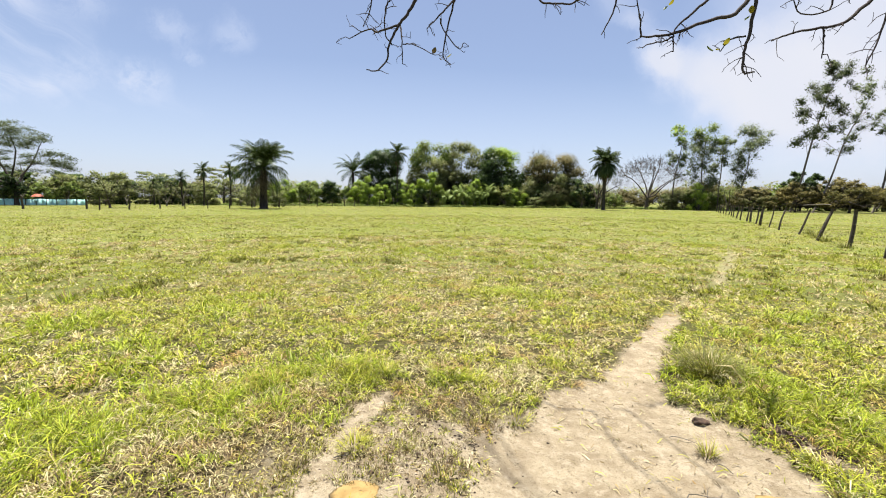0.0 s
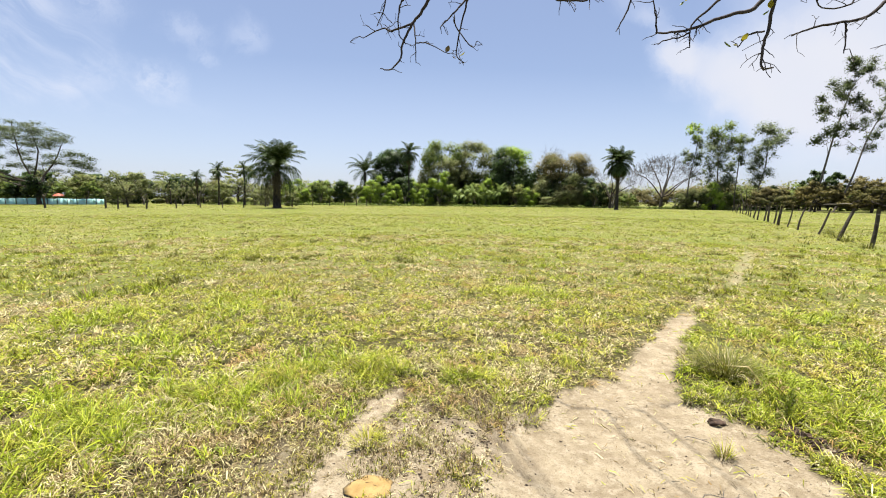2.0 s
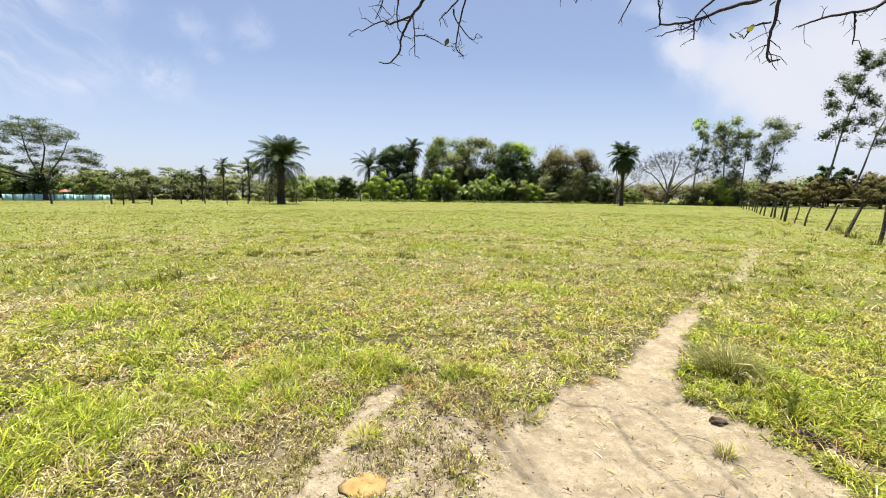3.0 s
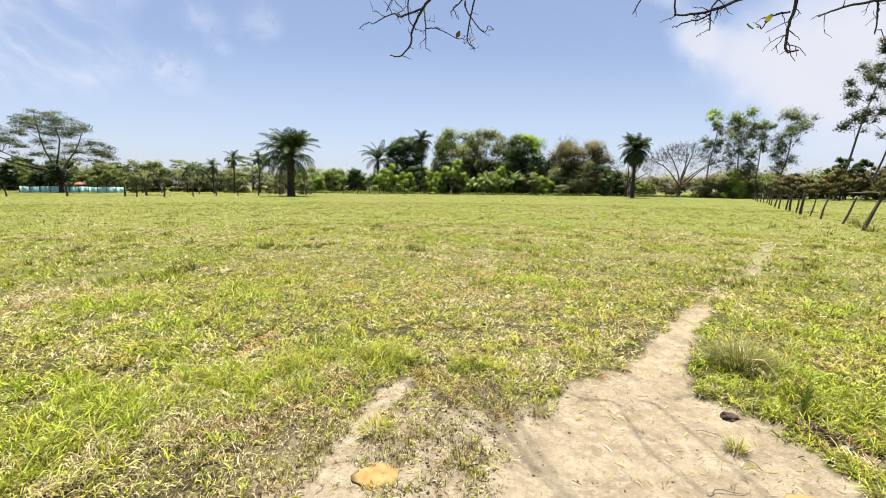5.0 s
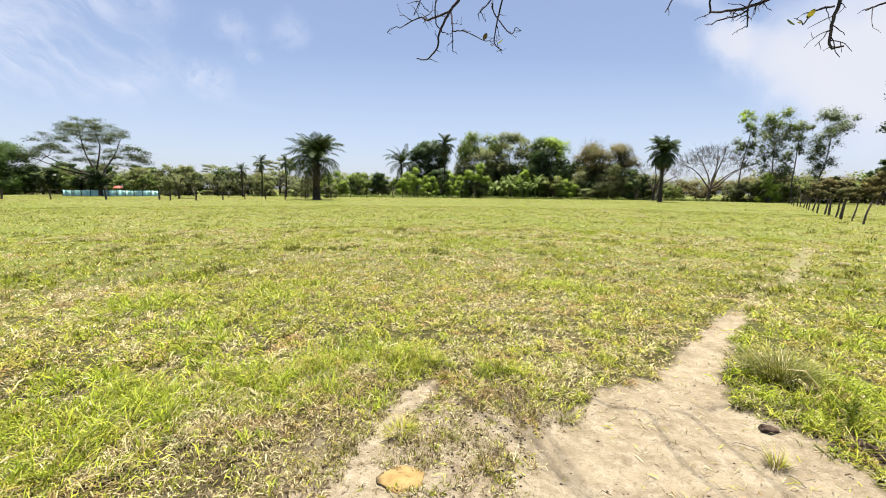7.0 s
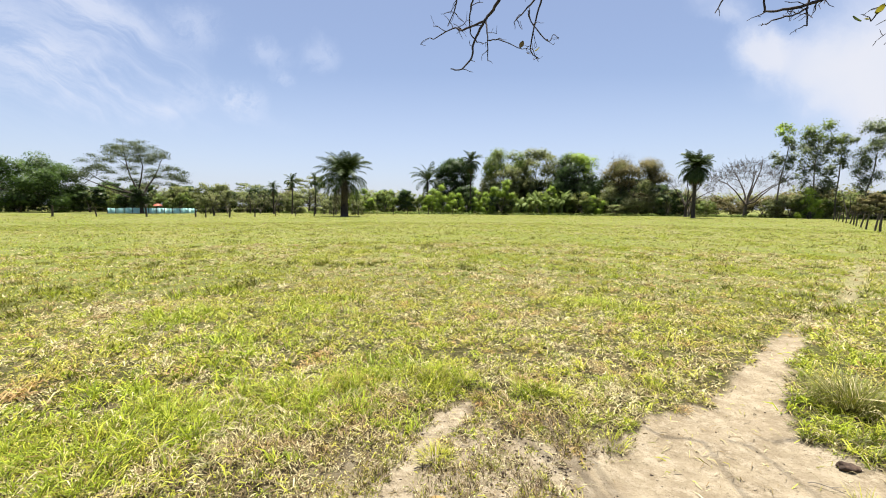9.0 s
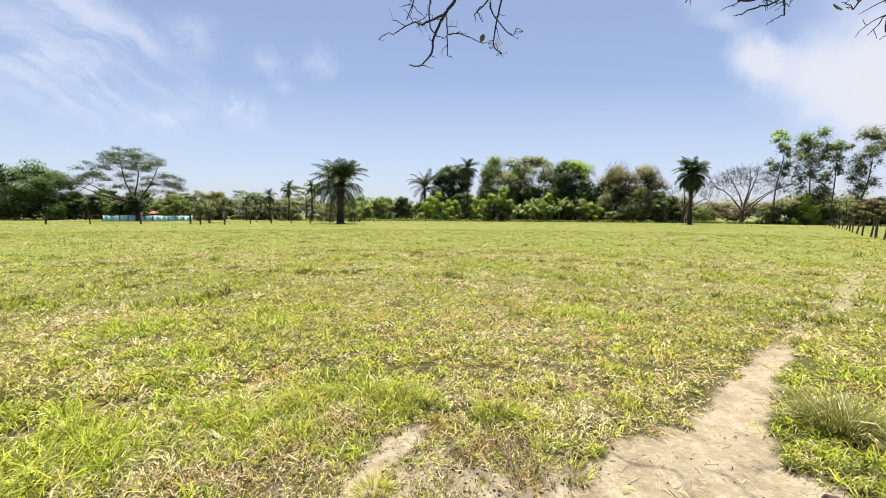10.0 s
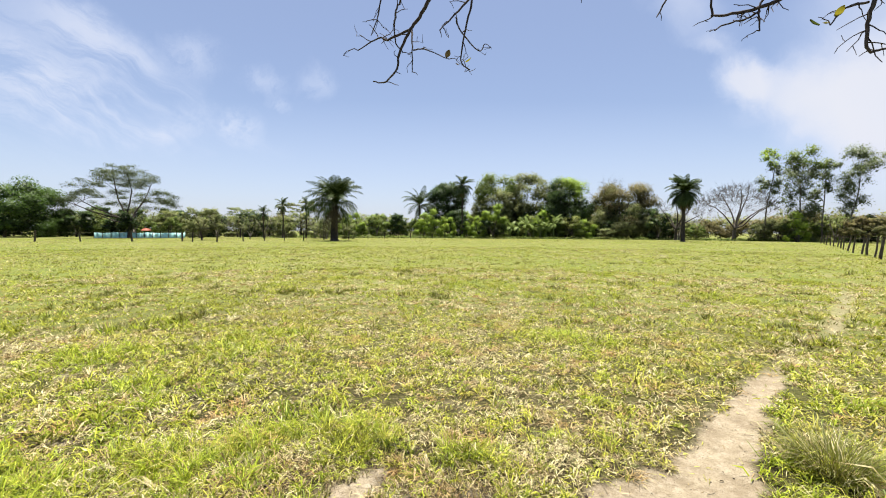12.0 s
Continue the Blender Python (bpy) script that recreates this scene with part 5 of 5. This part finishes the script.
# ---- rough herbage and far woods
def herbage():
    """Knee-high weeds along the far edge of the field."""
    rng = np.random.default_rng(301)
    n = 15000
    s = rng.uniform(0, 1, n)
    x = -48 + 108 * s
    y = np.interp(x, (-48, -26, 0, 30, 45, 60), (82, 90, 91, 92, 86, 80)) + rng.normal(0, 2.0, n) + 2
    c = np.stack((x, y, rng.uniform(0.05, 0.7, n) * (0.15 + 1.3 * fbm(x * 0.5, y * 0.5, 71) ** 2)), 1)
    me = leaf_cloud("weeds", c, np.full((n, 3), 0.15), n, 0.26, rng, LEAF_MID, -0.4)
    tagged(new("weeds", me), "rough weeds along the edge of the thicket", "weeds", kind="stuff")


herbage()


def far_woods():
    rng = np.random.default_rng(302)
    k = 900
    a = rng.uniform(-1.25, 1.25, k)
    r = rng.uniform(118, 175, k)
    h = 3.0 + 4.2 * fbm(a * 14, a * 0 + 2, 81)
    c = np.stack((r * np.sin(a), r * np.cos(a), rng.uniform(0.4, 1.0, k) * h), 1)
    rad = np.stack((rng.uniform(1.5, 3.2, k),) * 3, 1) * np.array((1, 1, 0.7))
    me = leaf_cloud("far_woods", c, rad, 30000, 0.62, rng, LEAF_OLIVE, 0.2)
    tagged(new("far_woods", me), "distant line of dry green woodland", "woods", kind="stuff")


far_woods()


# ---------------------------------------------------------------- fences
def post_mesh(seed, H, r, bow):
    rng = np.random.default_rng(seed)
    t = Tubes()
    p = bend((0, 0, -0.25), (0, 0, H), rng, 0, 0.012, 8)
    p[:, 0] += bow * np.sin(np.linspace(0, np.pi, 8))
    t.add(p, r * np.array((1.1, 1.0, 1.05, 0.95, 0.9, 0.92)) * rng.uniform(0.92, 1.08, 6), 9)
    me = t.mesh("post")
    me.materials.append(POST_WOOD)
    return me


def wire_between(parent, pts):
    for lv in (0.45, 0.82, 1.14):
        t = Tubes()
        ctrl = []
        for (ax, ay), (bx, by) in zip(pts, pts[1:]):
            ctrl += [(ax, ay, lv), ((ax + bx) / 2, (ay + by) / 2, lv - 0.025)]
        ctrl.append((*pts[-1], lv))
        t.add(np.array(ctrl), (0.0022, 0.0022), 4)
        part("wire", t.mesh("wire"), m_wire, parent)


fence = thing("fence", (0, 0, 0), "weathered leaning wooden post fence with thin wire", "fence")
SIDE = [(9.5, 6.2), (10.95, 8.9), (12.4, 11.64), (14.27, 14.65), (15.27, 17.02), (17.62, 20.73), (19.01, 23.67), (20.48, 26.36), (21.38, 28.27), (22.75, 30.52), (24.3, 33.16), (25.43, 35.17), (26.48, 37.39),
        (28.94, 41.44), (30.81, 44.64), (33.2, 48.4), (35.2, 51.8), (37.2, 55.3), (39.3, 59.0), (41.3, 62.6), (43.4, 66.3), (45.5, 70.0)]
LEANS = [4, 6, 7, 7, 20, 19, 14, 12, 4, 6, 3, 8, 3, 10, 6, 4, 8, 5, 3, 6, 4, 5]
THICK = [0.08, 0.08, 0.085, 0.10, 0.10, 0.075, 0.075, 0.06, 0.13, 0.08, 0.12, 0.10, 0.09, 0.10, 0.09, 0.1, 0.1, 0.09, 0.1, 0.1, 0.1, 0.1]
for i, (p, ln_, th) in enumerate(zip(SIDE, LEANS, THICK)):
    q = part("post", post_mesh(400 + i, 1.34 + 0.05 * math.sin(i * 2.1), th * 0.60, -0.10 if i == 6 else 0.045 * math.sin(i * 2.9)), None, fence)
    q.matrix_basis = Matrix.LocRotScale((*p, 0), Euler((radians(3 * math.sin(i * 1.7)), radians(ln_), i * 0.0)), None)
wire_between(fence, SIDE)
rail = Tubes()
rail.add(bend((17.62, 20.6, 1.42), (14.9, 16.2, 1.47), np.random.default_rng(8), 0.01, 0.01, 6), (0.022, 0.018), 6)
part("rail", rail.mesh("rail"), BARK_PALE, fence, "pale thin pole laid along the fence")

fence_back = thing("fence", (0, 0, 0), "line of weathered wooden fence posts across the field", "fence")
BACK = [(-62.5, 40.5), (-55.7, 43.4), (-51.4, 45.2), (-46.3, 47.3), (-41.1, 49.5), (-38.1, 47.6), (-35.5, 48.6), (-34.9, 53.0), (-33.4, 55.6), (-31.4, 57.4), (-29.2, 58.8), (-28.6, 64.5), (-26.2, 69.0),
        (-25.2, 76.0), (-23.4, 80.5), (-21.3, 83.3), (-19.3, 85.3), (-17.5, 86.4), (-15.2, 87.4), (-12.8, 88.2)]
for i, p in enumerate(BACK):
    q = part("post", post_mesh(450 + i, 1.30 + 0.14 * math.sin(i * 2.7), 0.11 if i in (1, 3, 4) else 0.075 + 0.015 * math.sin(i * 1.3), 0.05 * math.sin(i * 3.1)), None, fence_back)
    q.matrix_basis = Matrix.LocRotScale((*p, 0), Euler((radians(4 * math.sin(i * 1.9)), radians(5 * math.sin(i * 2.3)), i * 0.9)), None)
wire_between(fence_back, BACK)


for wx, wy, wl, ws in ((16.7, 18.7, 0.75, 21), (15.2, 16.6, 0.45, 22), (18.3, 21.0, 0.4, 23), (13.9, 14.4, 0.35, 24)):
    tussock("fence_weed", (wx, wy), 60, wl, 0.16, GRASS_WEED, "tall dark weed growing at the fence posts", ws, 0.02, 0.8)


# ---------------------------------------------------------------- shade-net screen and parasol beyond the fence
def net_screen():
    ob = thing("net_screen", (0, 0, 0), "long low turquoise shade-net screen on stakes", "screen")
    a, b = np.array((-70.9, 64.4)), np.array((-58.9, 71.2))
    k = 90
    s = np.linspace(0, 1, k)
    rng = np.random.default_rng(9)
    nrm = np.array((-(b - a)[1], (b - a)[0])) / np.linalg.norm(b - a)
    wob = (fbm(s * 26, s * 0, 91) - 0.5) * 0.35
    top = 0.96 + (fbm(s * 18, s * 0 + 3, 92) - 0.5) * 0.22
    base = a + (b - a) * s[:, None] + nrm * wob[:, None]
    front = base - nrm * 0.012
    v = np.concatenate([np.column_stack((base, np.full(k, 0.02))), np.column_stack((base + nrm * 0.08 * np.sin(s * 90)[:, None], top)),
                        np.column_stack((front, np.full(k, 0.02))), np.column_stack((front + nrm * 0.08 * np.sin(s * 90)[:, None], top))])
    lp, sz = [], []
    for i in range(k - 1):
        for p, q in ((0, k), (3 * k, 2 * k), (k, 3 * k)):
            lp += [p + i, q + i, q + i + 1, p + i + 1]
            sz.append(4)
    part("net", fast_mesh("net", v, lp, sz, True), NET_CYAN, ob)
    for i in range(0, k, 8):
        t = Tubes()
        t.add(bend((*(base[i] - nrm * 0.1), -0.1), (*(base[i] - nrm * 0.1), 1.25), rng, 0, 0.01, 4), (0.05, 0.04), 6)
        part("stake", t.mesh("stake"), POST_WOOD, ob)


net_screen()

parasol = thing("parasol", (-65.6, 69.6, 0), "small faded red garden parasol behind the screen", "parasol")
pole = Tubes()
pole.add(np.array(((0, 0, -0.1), (0, 0, 0.9), (0, 0, 1.86))), (0.03, 0.025), 8)
part("pole", pole.mesh("pole"), BARK_PALE, parasol)
ang = np.linspace(0, 2 * np.pi, 16, endpoint=False)
rings = [(0.78, 1.34), (0.76, 1.38), (0.58, 1.58), (0.32, 1.74), (0.03, 1.82)]
cv = np.concatenate([np.stack((rr * (1 + 0.03 * np.cos(ang * 8)) * np.cos(ang), rr * (1 + 0.03 * np.cos(ang * 8)) * np.sin(ang), np.full(16, zz)), 1) for rr, zz in rings])
lp = [w for i in range(4) for j in range(16) for w in (i * 16 + j, i * 16 + (j + 1) % 16, (i + 1) * 16 + (j + 1) % 16, (i + 1) * 16 + j)]
part("canopy", fast_mesh("canopy", cv, lp, [4] * 64, True), CANVAS_RED, parasol)


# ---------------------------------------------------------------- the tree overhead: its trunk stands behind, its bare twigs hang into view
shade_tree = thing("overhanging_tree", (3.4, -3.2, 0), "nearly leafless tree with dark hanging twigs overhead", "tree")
TWIG_RNG = np.random.default_rng(500)
ORIGIN = np.array((3.4, -3.2, 0.0))
t = Tubes()
t.add(bend((0, 0, -0.2), (-0.3, 0.5, 3.1), TWIG_RNG, 0, 0.02, 9), (0.30, 0.22, 0.17, 0.10), 12)
part("trunk", t.mesh("trunk"), BARK, shade_tree)


BOUGHS = []


def limb(ctrl, r0, r1, twigs=3, reach=0.16, sides=7, up=0.0):
    """A limb through control points in the world, with fine crooked twigs along it."""
    p = spline(np.array(ctrl, float) - ORIGIN, 5)
    p[1:-1] += TWIG_RNG.normal(0, 0.0022, (len(p) - 2, 3))
    t = Tubes()
    t.add(p, r0 if isinstance(r0, tuple) else (r0, r1), sides)
    for _ in range(twigs):
        i = int(TWIG_RNG.integers(len(p) // 4, len(p)))
        d = TWIG_RNG.normal(0, 0.6, 3) * np.array((1, 0.6, 0.8)) + np.array((0, 0, up)) + (p[-1] - p[0]) / (np.linalg.norm(p[-1] - p[0]) + 1e-6) * 0.4
        d = d / np.linalg.norm(d) * reach * TWIG_RNG.uniform(0.35, 1.1)
        w = bend(p[i], p[i] + d, TWIG_RNG, 0.08, 0.12, 5)
        rr = min(r1 * 1.0, 0.0040)
        t.add(w, (rr, rr * 0.45), 5)
        for _ in range(int(TWIG_RNG.integers(0, 3))):
            j = int(TWIG_RNG.integers(2, 5))
            e = TWIG_RNG.normal(0, 0.5, 3) * reach * 0.45
            t.add(bend(w[j], w[j] + e, TWIG_RNG, 0, 0.1, 4), (rr * 0.6, rr * 0.35), 4)
    ob = part("limb", t.mesh("limb"), BARK_TWIG, shade_tree)
    BOUGHS.append((p, ob))
    return ob


# great limbs out of sight
limb([(3.1, -2.7, 3.0), (2.9, -3.0, 5.0), (3.3, -3.4, 7.2), (3.0, -3.8, 9.0)], (0.10, 0.07, 0.04, 0.02), 0.01, 8, 0.9)
limb([(3.1, -2.7, 3.0), (4.4, -3.0, 4.6), (5.8, -3.2, 5.8), (6.8, -3.0, 6.6)], (0.09, 0.06, 0.03, 0.015), 0.01, 8, 0.9)
limb([(3.1, -2.7, 3.0), (2.0, -3.6, 4.4), (0.8, -4.6, 5.6), (0.0, -5.4, 6.2)], (0.09, 0.06, 0.03, 0.015), 0.01, 8, 0.9)
# unseen limbs, their course and thinness set by the shadows wanted below
limb([(3.1, -2.7, 3.0), (2.4, -0.8, 5.4), (1.2, 1.4, 6.6), (0.35, 3.0, 5.8), (-0.02, 3.62, 4.2), (-0.20, 3.75, 3.26)], (0.06, 0.03, 0.012, 0.009, 0.010, 0.017), 0.004, 0, 0.4)
limb([(3.1, -2.7, 3.0), (3.0, -0.6, 5.4), (2.80, 1.0, 5.8), (2.74, 2.15, 5.6), (2.6, 3.6, 4.6), (2.2, 3.3, 3.6), (2.418, 3.446, 3.152)], (0.05, 0.020, 0.009, 0.008, 0.008, 0.010, 0.015), 0.004, 0, 0.4)
limb([(2.85, -1.6, 4.4), (4.3, 0.6, 5.2), (4.2, 2.3, 4.6), (3.401, 3.446, 3.164)], 0.007, 0.010, 1, 0.3)
limb([(0.5, 2.75, 6.05), (0.25, 3.4, 4.6), (0.11, 3.7, 3.27)], 0.007, 0.008, 1, 0.2)
limb([(0.35, 3.0, 5.8), (-0.25, 3.5, 4.3), (-0.43, 3.72, 3.26)], 0.007, 0.006, 1, 0.2)
limb([(0.25, 3.2, 5.4), (-0.45, 3.6, 4.1), (-0.58, 3.72, 3.24)], 0.007, 0.005, 1, 0.2)
limb([(1.5, 0.9, 6.45), (1.5, 2.4, 4.6), (1.345, 3.446, 3.119)], 0.007, 0.006, 1, 0.2)
limb([(1.5, 2.2, 4.85), (1.1, 2.8, 3.7), (1.062, 3.446, 3.073)], 0.007, 0.006, 1, 0.2)
limb([(2.26, 3.48, 4.1), (2.02, 3.2, 3.4), (2.057, 3.446, 3.073)], 0.007, 0.007, 1, 0.2)
limb([(4.2, 2.3, 4.6), (3.6, 2.9, 3.6), (3.458, 3.446, 3.107)], 0.007, 0.007, 1, 0.2)
limb([(3.85, 2.62, 4.2), (3.0, 2.95, 3.5), (2.994, 3.446, 3.107)], 0.007, 0.005, 1, 0.2)
# hanging twigs over the open field
limb([(-0.20, 3.75, 3.26), (-0.24, 3.75, 3.15), (-0.31, 3.76, 3.04), (-0.38, 3.77, 2.96), (-0.46, 3.78, 2.81), (-0.48, 3.76, 2.68), (-0.56, 3.74, 2.58), (-0.65, 3.72, 2.58)], 0.0160, 0.0044, 4, 0.12)
limb([(-0.38, 3.77, 2.96), (-0.57, 3.82, 2.92), (-0.65, 3.86, 2.96), (-0.83, 3.90, 2.89)], 0.0099, 0.0039, 8, 0.17)
limb([(-0.37, 3.77, 2.96), (-0.35, 3.70, 2.84), (-0.34, 3.66, 2.61)], 0.0080, 0.0033, 4, 0.12)
limb([(-0.34, 3.70, 2.78), (-0.24, 3.66, 2.76), (-0.07, 3.62, 2.67)], 0.0055, 0.0031, 3, 0.09)
limb([(-0.43, 3.72, 3.26), (-0.45, 3.74, 3.15), (-0.49, 3.76, 3.08), (-0.50, 3.78, 2.90), (-0.44, 3.78, 2.80)], 0.0080, 0.0044, 4, 0.17)
limb([(-0.58, 3.72, 3.24), (-0.62, 3.75, 3.07), (-0.69, 3.80, 2.95)], 0.0061, 0.0033, 5, 0.16)
limb([(0.11, 3.70, 3.27), (0.09, 3.72, 3.16), (0.06, 3.74, 3.05), (0.01, 3.76, 2.84), (0.0, 3.77, 2.70), (0.06, 3.78, 2.65)], 0.0099, 0.0036, 5, 0.14)
limb([(0.09, 3.72, 3.15), (-0.04, 3.68, 3.00), (-0.14, 3.64, 2.88)], 0.0086, 0.0039, 4, 0.11)
limb([(-0.03, 3.68, 2.98), (-0.01, 3.70, 2.91), (0.12, 3.72, 2.76), (0.17, 3.74, 2.81)], 0.0061, 0.0033, 4, 0.12)
# twigs nearer the fence side
limb([(0.712, 3.503, 3.119), (0.757, 3.480, 3.028), (0.859, 3.446, 3.005), (0.983, 3.446, 3.005), (1.062, 3.446, 3.073)], 0.0080, 0.0065, 7, 0.13, up=-0.5)
limb([(1.345, 3.446, 3.119), (1.299, 3.446, 2.938), (1.220, 3.446, 2.779)], 0.0080, 0.0039, 2, 0.10)
limb([(2.418, 3.446, 3.152), (2.249, 3.446, 2.949), (2.068, 3.458, 2.904), (1.808, 3.480, 2.813), (1.638, 3.503, 2.791), (1.548, 3.503, 2.791)], 0.0174, 0.0059, 8, 0.13)
limb([(2.057, 3.446, 3.073), (1.921, 3.458, 2.949), (1.808, 3.480, 2.836), (1.797, 3.458, 2.666)], 0.0109, 0.0042, 6, 0.14)
limb([(1.808, 3.480, 2.791), (1.729, 3.503, 2.757), (1.638, 3.526, 2.746), (1.582, 3.526, 2.712)], 0.0065, 0.0039, 3, 0.08)
limb([(1.559, 3.503, 2.791), (1.537, 3.503, 2.938), (1.503, 3.503, 3.085)], 0.0072, 0.0039, 4, 0.12)
limb([(2.407, 3.446, 3.152), (2.384, 3.446, 2.847), (2.339, 3.435, 2.655), (2.339, 3.424, 2.508), (2.418, 3.413, 2.508)], 0.0145, 0.0059, 8, 0.16)
limb([(2.339, 3.435, 2.779), (2.215, 3.424, 2.746), (2.136, 3.413, 2.655)], 0.0072, 0.0036, 4, 0.12)
limb([(3.401, 3.446, 3.164), (3.187, 3.446, 2.960), (3.074, 3.458, 2.881), (2.848, 3.480, 2.847), (2.701, 3.503, 2.813), (2.610, 3.526, 2.779)], 0.0145, 0.0052, 8, 0.15)
limb([(2.961, 3.469, 2.870), (2.961, 3.446, 2.746), (2.949, 3.435, 2.621)], 0.0072, 0.0039, 3, 0.12)
limb([(3.458, 3.446, 3.107), (3.390, 3.446, 2.779), (3.300, 3.435, 2.565)], 0.0094, 0.0039, 7, 0.18)
limb([(2.994, 3.446, 3.107), (2.972, 3.446, 2.983), (2.768, 3.458, 2.960), (2.689, 3.458, 3.096)], 0.0072, 0.0039, 6, 0.12)


def twig_leaf(at, size, mat, turn, label):
    bm = bmesh.new()
    k, rows = 6, []
    for i in range(k + 1):
        s = i / k
        w = 0.34 * math.sin(math.pi * min(s * 0.93 + 0.04, 1)) ** 0.8
        rows.append([bm.verts.new((sg * w, s, 0.10 * math.sin(s * 3) - 0.10 * abs(sg))) for sg in (-1, 0, 1)])
    for a, b in zip(rows, rows[1:]):
        for j in range(2):
            bm.faces.new((a[j], a[j + 1], b[j + 1], b[j]))
    me = bpy.data.meshes.new("leaf")
    bm.to_mesh(me)
    bm.free()
    me.shade_smooth()
    spot = np.array(at) - ORIGIN
    holder = min(BOUGHS, key=lambda q: np.linalg.norm(q[0] - spot, axis=1).min())[1]
    ob = part("leaf", me, mat, holder, label)
    ob.matrix_basis = Matrix.LocRotScale(tuple(np.array(at) - ORIGIN), Euler(turn), Vector((size, size, size)))


for at_, sz_, mt_, tn_, lb_ in (
        ((-0.09, 3.62, 2.68), 0.055, PALM_DEAD, (2.2, 0.3, 0.4), "withered brown leaf"), ((0.03, 3.77, 2.70), 0.06, LEAF_AUTUMN, (2.4, 0.2, 2.0), "yellowing leaf"),
        ((-0.02, 3.70, 2.66), 0.05, PALM_DEAD, (2.6, -0.4, 3.6), "withered brown leaf"), ((1.751, 3.480, 3.017), 0.055, LEAF_AUTUMN, (2.3, 0.2, 0.8), "yellow-green leaf"),
        ((1.718, 3.458, 2.983), 0.06, LEAF_DULL, (2.5, 0.6, 2.4), "dull green leaf"), ((2.158, 3.413, 2.700), 0.062, LEAF_AUTUMN, (2.2, 0.4, 0.3), "yellow-green leaf"),
        ((2.113, 3.413, 2.666), 0.055, LEAF_AUTUMN, (2.7, -0.3, 2.6), "yellow-green leaf"), ((2.079, 3.413, 2.655), 0.06, LEAF_DULL, (2.4, 0.1, 4.4), "dull green leaf"),
        ((2.373, 3.446, 2.949), 0.058, LEAF_AUTUMN, (2.2, 0.1, 5.6), "yellow-green leaf"), ((2.328, 3.446, 2.904), 0.06, LEAF_DULL, (2.5, 0.4, 1.6), "dull green leaf")):
    twig_leaf(at_, sz_, mt_, tn_, lb_)
